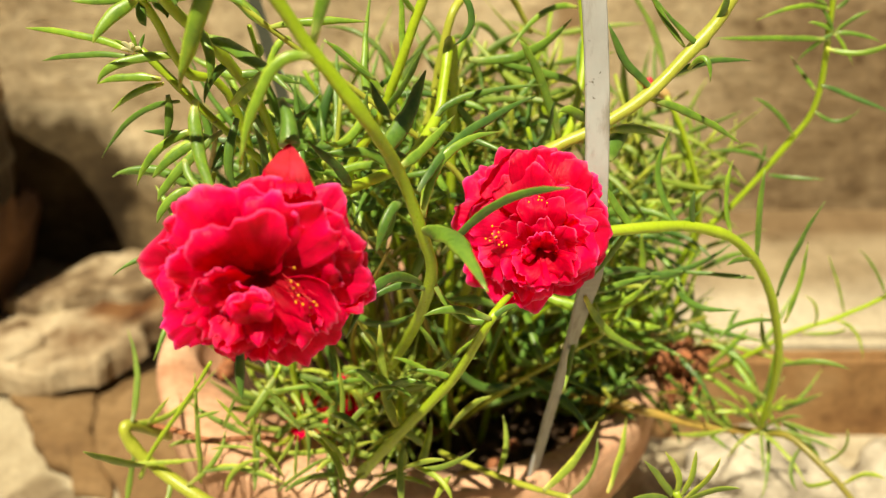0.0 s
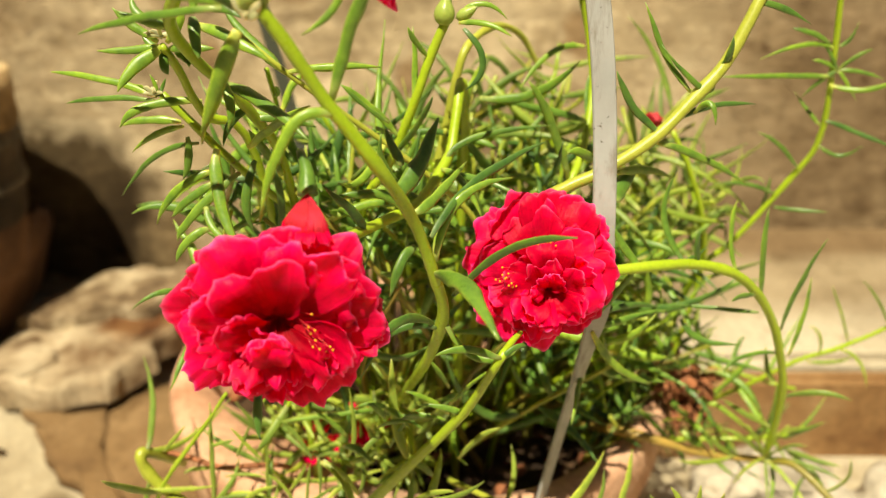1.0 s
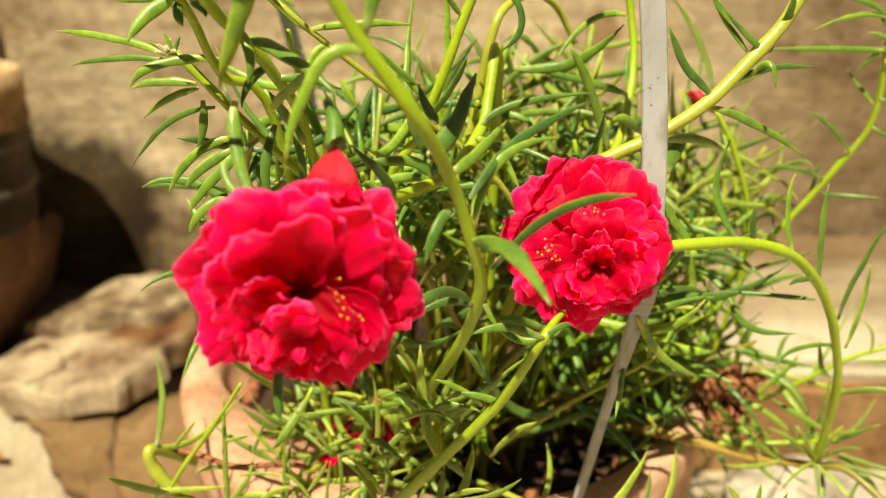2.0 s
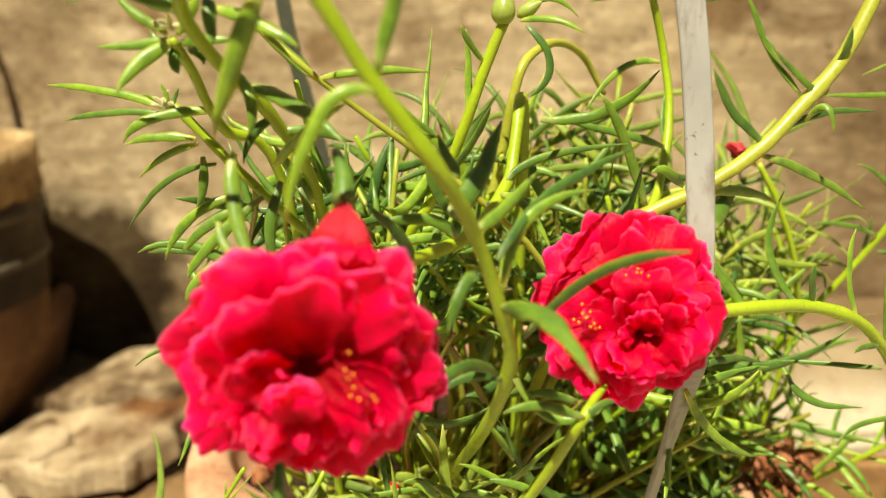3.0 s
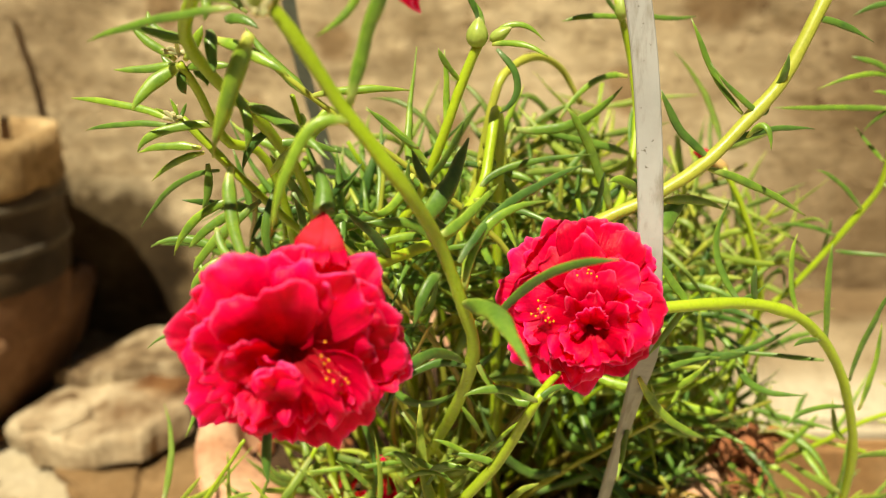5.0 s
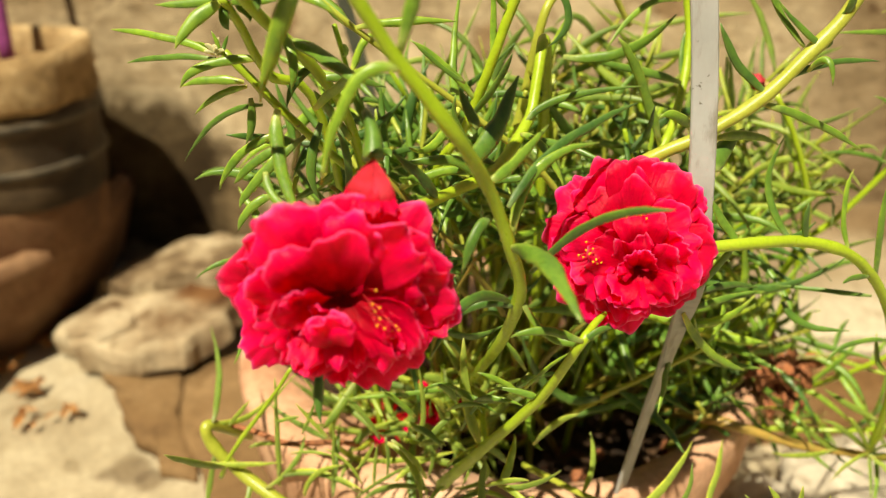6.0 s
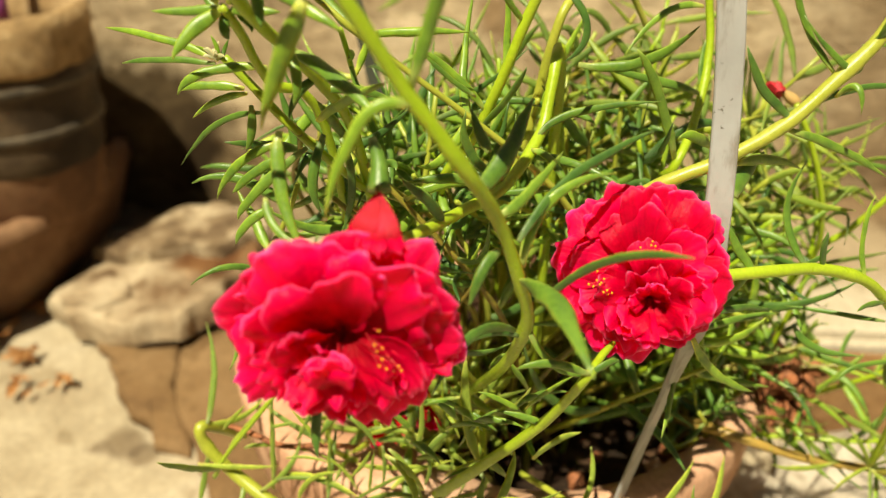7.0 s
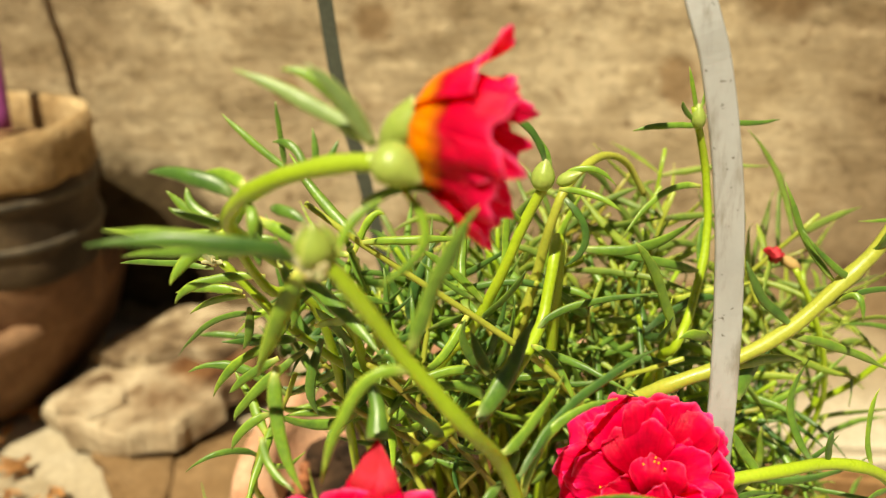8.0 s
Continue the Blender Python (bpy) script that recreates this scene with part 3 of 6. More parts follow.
for v in bm.verts:
    d = Vector((v.co.x - POT[0], v.co.y - POT[1]))
    ang = math.degrees(math.atan2(d.y, d.x)) % 360
    if d.length < 0.119:
        d *= 1 - 0.25 * math.exp(-((ang - 234) / 30) ** 2)
        v.co.x, v.co.y = POT[0] + d.x, POT[1] + d.y
part("rim", bm, terracotta, pot, "thick rounded terracotta rim")
bm = bmesh.new()
rings = []
for j in range(15):
    r = 0.1115 * j / 14
    rings.append([bm.verts.new((POT[0] + r * math.cos(k * math.pi / 24), POT[1] + r * math.sin(k * math.pi / 24),
                 0.131 + 0.012 * noise.noise(Vector((r * math.cos(k * math.pi / 24) * 45, r * math.sin(k * math.pi / 24) * 45, 1))) + 0.004 * (1 - j / 14))) for k in range(48)])
for a, b in zip(rings, rings[1:]):
    for k in range(48):
        bm.faces.new((a[k], a[(k + 1) % 48], b[(k + 1) % 48], b[k]))
bmesh.ops.remove_doubles(bm, verts=bm.verts, dist=1e-5)
soil = tagged(part("soil", bm, soil_mat), "dark lumpy potting soil filling the terracotta pot", "soil")
rnd = random.Random(9)
for k in range(110):
    a, r = rnd.uniform(0, 6.283), 0.104 * math.sqrt(rnd.random())
    size = rnd.uniform(0.002, 0.006)
    bm = bmesh.new()
    bmesh.ops.create_icosphere(bm, subdivisions=2, radius=size)
    for v in bm.verts:
        v.co = Vector((POT[0] + r * math.cos(a), POT[1] + r * math.sin(a), 0.135)) + v.co * (1 + 0.5 * noise.noise(v.co * 300 + Vector((k, 0, 0))))
    part("clod" if k % 3 else "bark_chip", bm, soil_mat if k % 3 else rust_leaf, soil)


def strap(points, width, thick, material, label, face, low_face):
    bm = bmesh.new()
    line = spline(points, 8)
    layer = bm.verts.layers.float.new("along")
    rings = []
    for i, p in enumerate(line):
        tangent = (line[min(i + 1, len(line) - 1)] - line[max(i - 1, 0)]).normalized()
        side = tangent.cross(Vector(low_face).lerp(Vector(face), min(1.0, max(0.0, (i / len(line) - 0.24) / 0.16)))).normalized()
        out = side.cross(tangent).normalized()
        w, h = width / 2, thick / 2
        rings.append([bm.verts.new(p + side * a + out * b) for a, b in ((-w, -h * 0.5), (-w * 0.9, -h), (w * 0.9, -h), (w, -h * 0.5), (w, h * 0.5), (w * 0.9, h), (-w * 0.9, h), (-w, h * 0.5))])
    for a, b in zip(rings, rings[1:]):
        for k in range(8):
            bm.faces.new((a[k], a[(k + 1) % 8], b[(k + 1) % 8], b[k]))
    bm.faces.new(rings[0][::-1])
    bm.faces.new(rings[-1])
    return tagged(part("hanger_strap", bm, material, smooth=False), label, "strap", "hanger straps of the pot")


strap([(0.0509, 0.2740, 0.1499), (0.0527, 0.2720, 0.1660), (0.0576, 0.2630, 0.2071), (0.0620, 0.2540, 0.2430), (0.0643, 0.2490, 0.2646), (0.0626, 0.2455, 0.2917), (0.0615, 0.2520, 0.3233), (0.0582, 0.2560, 0.3541), (0.0522, 0.2600, 0.3835), (0.0466, 0.2620, 0.3997), (0.0344, 0.2750, 0.4343)], 0.0072, 0.0016, strap_pale,
      "whitish grey flat plastic strap rising from the pot rim", (0.05, -0.93, 0.36), (0.76, -0.60, -0.24))
strap([(-0.0588, 0.4470, 0.2015), (-0.0658, 0.4470, 0.2452), (-0.0729, 0.4440, 0.2867), (-0.0808, 0.4400, 0.3302), (-0.0843, 0.4370, 0.3693), (-0.0870, 0.4300, 0.4264)], 0.0068, 0.0016, strap_dark,
      "dark grey flat plastic strap rising from the far pot rim", (0.1, -0.95, 0.3), (0.1, -0.95, 0.3))

# ---- the moss rose ----
plant = thing("moss_rose", (0.0, 0.386, 0.13), "sprawling green moss rose with red double flowers in a terracotta pot", "plant")
fine = random.Random(11)


def stem(points, tip_r, foot_r, material):
    """A fleshy stem from its tip to its foot, a little thicker at the joints."""
    bm = bmesh.new()
    line = spline(points, 7)
    n = len(line)
    ph = fine.uniform(0, 6)
    sweep(bm, line, lambda u: (tip_r + (foot_r - tip_r) * u) * (1 + 0.03 * math.sin(u * n * 0.7 + ph) + 0.17 * max(0, math.sin(u * n * 0.26 + ph)) ** 18), 10)
    for v in bm.verts:
        v.co += noise.noise_vector(v.co * 160) * 0.00018
    return part("stem", bm, material, plant)


def leaf_form(bm, a, b, c, r, sides=8, steps=6):
    a, b, c = Vector(a), Vector(b), Vector(c)
    ctrl = b * 2 - (a + c) / 2
    line = [a * (1 - t) ** 2 + ctrl * 2 * t * (1 - t) + c * t * t for t in [k / (steps * 2) for k in range(steps * 2 + 1)]]
    blunt = (3.0 if sides > 6 else 2.1) + 2.0 * noise.noise(a * 210)
    def width(u):
        return r * max(0.10, min(0.50 + 2.4 * u, 1.0) * (1 - max(0.0, (u - 0.34) / 0.66) ** blunt))
    bm.verts.layers.float.get("across") or bm.verts.layers.float.new("across")
    bm.verts.layers.float.get("along") or bm.verts.layers.float.new("along")
    rings = sweep(bm, line, width, sides, 0.44)
    edge = bm.verts.layers.float.get("across")
    for ring in rings:
        for k, v in enumerate(ring):
            v[edge] = math.cos(2 * math.pi * k / len(ring)) ** 2
    for n, ring in enumerate(rings[1:-1]):
        heart = sum((v.co for v in ring), Vector()) / len(ring)
        k = len(ring) // 4
        for v in (ring[k], ring[-k]):
            v.co = v.co.lerp(heart, 0.10 + 0.10 * noise.noise(heart * 400))
        shift = noise.noise_vector(heart * 130) * r * 0.30
        swell = 1 + 0.20 * noise.noise(heart * 260 + Vector((r * 9000, 0, 0)))
        for v in ring:
            v.co = heart + (v.co - heart) * swell + shift


def leaf(owner, a, b, c, r, skin=None):
    """One fleshy pointed leaf from its joint a through b to its tip c."""
    bm = bmesh.new()
    leaf_form(bm, a, b, c, r)
    return part("leaf", bm, skin or (yellowed_lit_leaf if a[2] < 0.212 else leaf_skin), owner)


stem_main = stem([(-0.0263, 0.1860, 0.3696), (-0.0206, 0.1870, 0.3617), (-0.0114, 0.1900, 0.3456), (-0.0003, 0.1930, 0.3289), (0.0061, 0.2030, 0.3124), (0.0113, 0.2090, 0.2935), (0.0135, 0.2150, 0.2782), (0.0080, 0.2280, 0.2548), (-0.0027, 0.2620, 0.2175), (-0.0274, 0.3180, 0.1470), (-0.0247, 0.3360, 0.1300)], 0.0015, 0.0018, lime)
leaf(stem_main, (-0.0312, 0.1940, 0.3613), (-0.0375, 0.1960, 0.3489), (-0.0434, 0.1980, 0.3342), 0.00202)
leaf(stem_main, (-0.0107, 0.1890, 0.3438), (-0.0203, 0.1860, 0.3409), (-0.0277, 0.1830, 0.3209), 0.00129)
leaf(stem_main, (-0.0109, 0.1900, 0.3467), (-0.0055, 0.1900, 0.3637), (0.0016, 0.1880, 0.3782), 0.00147)
leaf(stem_main, (-0.0295, 0.1860, 0.3672), (-0.0391, 0.1800, 0.3734), (-0.0612, 0.1760, 0.3737), 0.00147)
leaf(stem_main, (-0.0299, 0.1860, 0.3683), (-0.0444, 0.1880, 0.3699), (-0.0660, 0.1900, 0.3698), 0.00129)
leaf(stem_main, (-0.0331, 0.1900, 0.3667), (-0.0531, 0.1950, 0.3638), (-0.0689, 0.2000, 0.3594), 0.00092)
leaf(stem_main, (0.0106, 0.2090, 0.2943), (0.0193, 0.1900, 0.3002), (0.0264, 0.1700, 0.2977), 0.00239)
leaf(stem_main, (0.0063, 0.2050, 0.3045), (0.0025, 0.2000, 0.3015), (0.0000, 0.1970, 0.2938), 0.00147)
leaf(stem_main, (0.0106, 0.2150, 0.2757), (0.0010, 0.2000, 0.2842), (-0.0076, 0.1900, 0.2737), 0.00138)
leaf(stem_main, (0.0061, 0.2030, 0.3145), (0.0121, 0.2100, 0.3170), (0.0197, 0.2250, 0.3208), 0.00129)
leaf(stem_main, (0.0105, 0.2050, 0.3072), (0.0225, 0.2200, 0.3172), (0.0421, 0.2350, 0.3233), 0.00120)
leaf(stem_main, (0.0116, 0.2080, 0.2988), (0.0173, 0.2140, 0.3132), (0.0321, 0.2220, 0.3173), 0.00138)
leaf(stem_main, (0.0162, 0.2140, 0.2853), (0.0305, 0.2030, 0.3046), (0.0456, 0.1900, 0.3139), 0.00129)
leaf(stem_main, (0.0135, 0.2150, 0.2773), (0.0235, 0.2150, 0.2644), (0.0359, 0.2140, 0.2686), 0.00110)
leaf(stem_main, (0.0006, 0.2150, 0.3144), (0.0063, 0.2250, 0.3191), (0.0120, 0.2320, 0.3311), 0.00239)
leaf(stem_main, (0.0022, 0.2250, 0.3197), (-0.0004, 0.2280, 0.3236), (-0.0026, 0.2300, 0.3286), 0.00129)
leaf(stem_main, (-0.0222, 0.1870, 0.3687), (-0.0201, 0.1900, 0.3738), (-0.0138, 0.1940, 0.3772), 0.00083)
leaf(stem_main, (-0.0317, 0.1820, 0.2760), (-0.0327, 0.1800, 0.2693), (-0.0319, 0.1780, 0.2636), 0.00120)
leaf(stem_main, (0.0115, 0.2150, 0.2742), (0.0036, 0.2120, 0.2765), (-0.0054, 0.2080, 0.2731), 0.00110)
stem_hook = stem([(-0.0162, 0.1940, 0.3833), (-0.0280, 0.1980, 0.3802), (-0.0394, 0.2030, 0.3747), (-0.0483, 0.2100, 0.3672), (-0.0544, 0.2200, 0.3577), (-0.0524, 0.2320, 0.3462), (-0.0430, 0.2420, 0.3310), (-0.0362, 0.2600, 0.3013), (-0.0378, 0.3150, 0.1968), (-0.0340, 0.3337, 0.1300)], 0.0018, 0.0014, lime)
leaf(stem_hook, (-0.0493, 0.2220, 0.3596), (-0.0480, 0.2180, 0.3548), (-0.0471, 0.2160, 0.3504), 0.00166)
leaf(stem_hook, (-0.0481, 0.2320, 0.3439), (-0.0433, 0.2260, 0.3370), (-0.0440, 0.2240, 0.3299), 0.00138)
leaf(stem_hook, (-0.0466, 0.2360, 0.3391), (-0.0336, 0.2250, 0.3364), (-0.0209, 0.2150, 0.3296), 0.00175)
leaf(stem_hook, (-0.0444, 0.2450, 0.3180), (-0.0322, 0.2300, 0.3297), (-0.0208, 0.2200, 0.3376), 0.00129)
leaf(stem_hook, (-0.0498, 0.2250, 0.3573), (-0.0381, 0.2200, 0.3538), (-0.0299, 0.2180, 0.3490), 0.00147)
leaf(stem_hook, (-0.0426, 0.2420, 0.3303), (-0.0472, 0.2400, 0.3275), (-0.0499, 0.2380, 0.3206), 0.00120)
leaf(stem_hook, (-0.0417, 0.2440, 0.3272), (-0.0339, 0.2460, 0.3267), (-0.0248, 0.2500, 0.3230), 0.00129)
leaf(stem_hook, (-0.0372, 0.2550, 0.3059), (-0.0407, 0.2500, 0.3150), (-0.0439, 0.2450, 0.3235), 0.00138)
leaf(stem_hook, (-0.0173, 0.1960, 0.3861), (-0.0273, 0.1980, 0.3912), (-0.0421, 0.2000, 0.3970), 0.00147, pale_leaf)
leaf(stem_hook, (-0.0167, 0.1940, 0.3860), (-0.0213, 0.1920, 0.3945), (-0.0264, 0.1900, 0.4006), 0.00156, pale_leaf)
leaf(stem_hook, (-0.0191, 0.1980, 0.3859), (-0.0265, 0.2000, 0.3946), (-0.0336, 0.2000, 0.3971), 0.00101)
leaf(stem_hook, (-0.0490, 0.2100, 0.3692), (-0.0575, 0.2120, 0.3721), (-0.0676, 0.2140, 0.3718), 0.00166)
leaf(stem_hook, (-0.0462, 0.2100, 0.3711), (-0.0513, 0.2140, 0.3716), (-0.0574, 0.2180, 0.3708), 0.00138)
leaf(stem_hook, (-0.0442, 0.2060, 0.3695), (-0.0426, 0.2030, 0.3671), (-0.0433, 0.2020, 0.3633), 0.00110)
leaf(stem_hook, (-0.0544, 0.2200, 0.3577), (-0.0612, 0.2200, 0.3590), (-0.0674, 0.2200, 0.3614), 0.00120)
leaf(stem_hook, (-0.0559, 0.2220, 0.3567), (-0.0633, 0.2240, 0.3596), (-0.0654, 0.2260, 0.3638), 0.00129)
leaf(stem_hook, (-0.0121, 0.1940, 0.3783), (-0.0082, 0.1920, 0.3692), (-0.0167, 0.1900, 0.3610), 0.00092)
leaf(stem_hook, (-0.0206, 0.2000, 0.3728), (-0.0119, 0.1980, 0.3767), (-0.0051, 0.2000, 0.3751), 0.00083)
stem_tuft = stem([(-0.0697, 0.2500, 0.3328), (-0.0622, 0.2500, 0.3246), (-0.0538, 0.2500, 0.3149), (-0.0449, 0.2550, 0.3028), (-0.0345, 0.2650, 0.2866), (-0.0213, 0.2850, 0.2581), (-0.0187, 0.3150, 0.1940), (-0.0168, 0.3337, 0.1300)], 0.0012, 0.0013, lime)
leaf(stem_tuft, (-0.0712, 0.2500, 0.3321), (-0.0882, 0.2540, 0.3363), (-0.1052, 0.2580, 0.3375), 0.00108)
leaf(stem_tuft, (-0.0722, 0.2500, 0.3310), (-0.0868, 0.2520, 0.3310), (-0.1008, 0.2550, 0.3286), 0.00089)
leaf(stem_tuft, (-0.0651, 0.2500, 0.3244), (-0.0748, 0.2500, 0.3250), (-0.0838, 0.2500, 0.3231), 0.00118)
leaf(stem_tuft, (-0.0645, 0.2500, 0.3231), (-0.0743, 0.2530, 0.3195), (-0.0835, 0.2560, 0.3130), 0.00099)
leaf(stem_tuft, (-0.0606, 0.2500, 0.3178), (-0.0757, 0.2540, 0.3123), (-0.0896, 0.2570, 0.2979), 0.00089)
leaf(stem_tuft, (-0.0567, 0.2480, 0.3095), (-0.0673, 0.2450, 0.3047), (-0.0748, 0.2440, 0.2939), 0.00128)
leaf(stem_tuft, (-0.0553, 0.2450, 0.3073), (-0.0637, 0.2430, 0.3023), (-0.0692, 0.2420, 0.2970), 0.00138)
leaf(stem_tuft, (-0.0638, 0.2500, 0.3198), (-0.0643, 0.2500, 0.3126), (-0.0669, 0.2500, 0.3062), 0.00118)
leaf(stem_tuft, (-0.0712, 0.2500, 0.3321), (-0.0734, 0.2500, 0.3339), (-0.0763, 0.2480, 0.3362), 0.00059)
leaf(stem_tuft, (-0.0712, 0.2500, 0.3321), (-0.0711, 0.2500, 0.3350), (-0.0724, 0.2500, 0.3386), 0.00059)
leaf(stem_tuft, (-0.0707, 0.2500, 0.3321), (-0.0700, 0.2520, 0.3341), (-0.0685, 0.2520, 0.3370), 0.00059)
leaf(stem_tuft, (-0.0565, 0.2450, 0.3320), (-0.0719, 0.2420, 0.3312), (-0.0795, 0.2400, 0.3256), 0.00128)
leaf(stem_tuft, (-0.0429, 0.2450, 0.3142), (-0.0455, 0.2400, 0.3031), (-0.0439, 0.2400, 0.2931), 0.00138)
leaf(stem_tuft, (-0.0478, 0.2450, 0.3103), (-0.0613, 0.2400, 0.2992), (-0.0671, 0.2380, 0.2909), 0.00138)
leaf(stem_tuft, (-0.0396, 0.2500, 0.3113), (-0.0373, 0.2500, 0.2967), (-0.0414, 0.2500, 0.2807), 0.00118)
leaf(stem_tuft, (-0.0435, 0.2100, 0.3291), (-0.0423, 0.2030, 0.3172), (-0.0358, 0.1970, 0.3053), 0.00158)
leaf(stem_tuft, (-0.0450, 0.2000, 0.3174), (-0.0425, 0.1960, 0.3129), (-0.0361, 0.1920, 0.3100), 0.00099)
leaf(stem_tuft, (-0.0557, 0.2350, 0.2961), (-0.0616, 0.2320, 0.2939), (-0.0654, 0.2300, 0.2877), 0.00128)
stem_bud = stem([(0.0135, 0.2680, 0.3506), (0.0092, 0.2680, 0.3406), (0.0036, 0.2670, 0.3254), (-0.0042, 0.2700, 0.3059), (-0.0148, 0.2750, 0.2871), (-0.0146, 0.3000, 0.2559), (-0.0155, 0.3300, 0.1816), (-0.0140, 0.3450, 0.1300)], 0.0015, 0.0015, lime)
leaf(stem_bud, (-0.0451, 0.2400, 0.3622), (-0.0546, 0.2420, 0.3688), (-0.0624, 0.2440, 0.3752), 0.00092)
leaf(stem_bud, (-0.0471, 0.2400, 0.3635), (-0.0476, 0.2400, 0.3724), (-0.0480, 0.2400, 0.3797), 0.00064)
leaf(stem_bud, (-0.0409, 0.2350, 0.3649), (-0.0440, 0.2380, 0.3696), (-0.0496, 0.2400, 0.3701), 0.00110)
leaf(stem_bud, (-0.0384, 0.2350, 0.3643), (-0.0385, 0.2360, 0.3694), (-0.0394, 0.2380, 0.3743), 0.00083)
leaf(stem_bud, (-0.0370, 0.2350, 0.3644), (-0.0351, 0.2360, 0.3681), (-0.0334, 0.2380, 0.3718), 0.00083)
leaf(stem_bud, (-0.0446, 0.2200, 0.3621), (-0.0403, 0.2180, 0.3625), (-0.0357, 0.2160, 0.3604), 0.00138)
leaf(stem_bud, (-0.0033, 0.2550, 0.3228), (-0.0102, 0.2520, 0.3288), (-0.0172, 0.2500, 0.3360), 0.00074)
leaf(stem_bud, (0.0190, 0.2620, 0.3498), (0.0247, 0.2600, 0.3401), (0.0197, 0.2580, 0.3323), 0.00110)
leaf(stem_bud, (0.0137, 0.2680, 0.3561), (0.0096, 0.2680, 0.3659), (0.0023, 0.2680, 0.3694), 0.00092)
leaf(stem_bud, (0.0152, 0.2680, 0.3562), (0.0119, 0.2700, 0.3623), (0.0059, 0.2720, 0.3673), 0.00074)
leaf(stem_bud, (0.0169, 0.2680, 0.3515), (0.0246, 0.2680, 0.3560), (0.0325, 0.2680, 0.3513), 0.00092)
leaf(stem_bud, (0.0176, 0.2660, 0.3507), (0.0261, 0.2620, 0.3511), (0.0333, 0.2600, 0.3478), 0.00092)
leaf(stem_bud, (0.0085, 0.2680, 0.3398), (0.0046, 0.2640, 0.3454), (0.0024, 0.2620, 0.3502), 0.00092)
leaf(stem_bud, (0.0036, 0.2670, 0.3254), (0.0040, 0.2700, 0.3344), (0.0035, 0.2720, 0.3486), 0.00110)
leaf(stem_bud, (-0.0009, 0.2680, 0.3138), (-0.0104, 0.2660, 0.3252), (-0.0195, 0.2640, 0.3327), 0.00120)
leaf(stem_bud, (-0.0042, 0.2700, 0.3059), (0.0055, 0.2620, 0.3212), (0.0098, 0.2580, 0.3304), 0.00101)
stem_bent = stem([(0.0503, 0.3400, 0.3204), (0.0427, 0.3350, 0.3335), (0.0340, 0.3250, 0.3396), (0.0252, 0.3100, 0.3392), (0.0192, 0.3000, 0.3335), (0.0149, 0.3000, 0.3150), (0.0104, 0.3000, 0.2941), (0.0054, 0.3000, 0.2785), (0.0035, 0.3100, 0.2664), (0.0041, 0.3500, 0.1753), (0.0037, 0.3600, 0.1300)], 0.0011, 0.0021, yellow)
leaf(stem_bent, (0.0253, 0.2960, 0.3198), (0.0441, 0.2920, 0.3226), (0.0581, 0.2870, 0.3349), 0.00166)
stem_tall = stem([(0.0588, 0.3150, 0.3596), (0.0651, 0.3180, 0.3386), (0.0672, 0.3120, 0.3178), (0.0631, 0.3000, 0.2993), (0.0575, 0.2900, 0.2900), (0.0531, 0.3000, 0.2719), (0.0453, 0.3300, 0.1876), (0.0408, 0.3450, 0.1300)], 0.0012, 0.0018, lime)
leaf(stem_tall, (0.0613, 0.3150, 0.3534), (0.0506, 0.3120, 0.3546), (0.0404, 0.3100, 0.3531), 0.00101)
leaf(stem_tall, (0.0593, 0.3150, 0.3587), (0.0578, 0.3150, 0.3648), (0.0556, 0.3150, 0.3719), 0.00083)
leaf(stem_tall, (0.0606, 0.3150, 0.3587), (0.0627, 0.3180, 0.3658), (0.0649, 0.3200, 0.3706), 0.00074)
leaf(stem_tall, (0.0631, 0.3180, 0.3561), (0.0746, 0.3220, 0.3529), (0.0881, 0.3280, 0.3526), 0.00092)
leaf(stem_tall, (0.0594, 0.3150, 0.3551), (0.0554, 0.3120, 0.3595), (0.0540, 0.3100, 0.3626), 0.00092)
leaf(stem_tall, (0.0645, 0.3050, 0.3090), (0.0501, 0.3000, 0.3144), (0.0285, 0.2950, 0.3201), 0.00129)
leaf(stem_tall, (0.0629, 0.2700, 0.3054), (0.0565, 0.2620, 0.3114), (0.0516, 0.2580, 0.3121), 0.00156)
leaf(stem_tall, (0.0573, 0.2900, 0.2925), (0.0491, 0.2850, 0.3148), (0.0406, 0.2800, 0.3297), 0.00166)
leaf(stem_tall, (0.0638, 0.3150, 0.3340), (0.0510, 0.3100, 0.3326), (0.0390, 0.3000, 0.3211), 0.00110)
leaf(stem_tall, (0.0668, 0.3150, 0.3244), (0.0651, 0.3100, 0.3146), (0.0668, 0.3050, 0.3050), 0.00110)
stem_right = stem([(0.1201, 0.2800, 0.3891), (0.1137, 0.2720, 0.3714), (0.1061, 0.2660, 0.3551), (0.0981, 0.2620, 0.3397), (0.0885, 0.2580, 0.3294), (0.0777, 0.2540, 0.3191), (0.0629, 0.2510, 0.3096), (0.0488, 0.2490, 0.3033), (0.0366, 0.2520, 0.2922), (0.0308, 0.2650, 0.2672), (0.0200, 0.3200, 0.1937), (0.0180, 0.3375, 0.1300)], 0.0019, 0.0019, yellow)
leaf(stem_right, (0.1122, 0.2710, 0.3685), (0.1053, 0.2720, 0.3729), (0.1013, 0.2720, 0.3669), 0.00110)
leaf(stem_right, (0.1067, 0.2660, 0.3566), (0.1151, 0.2680, 0.3548), (0.1250, 0.2700, 0.3498), 0.00110)
leaf(stem_right, (0.0875, 0.2580, 0.3318), (0.0785, 0.2580, 0.3435), (0.0713, 0.2580, 0.3580), 0.00101)
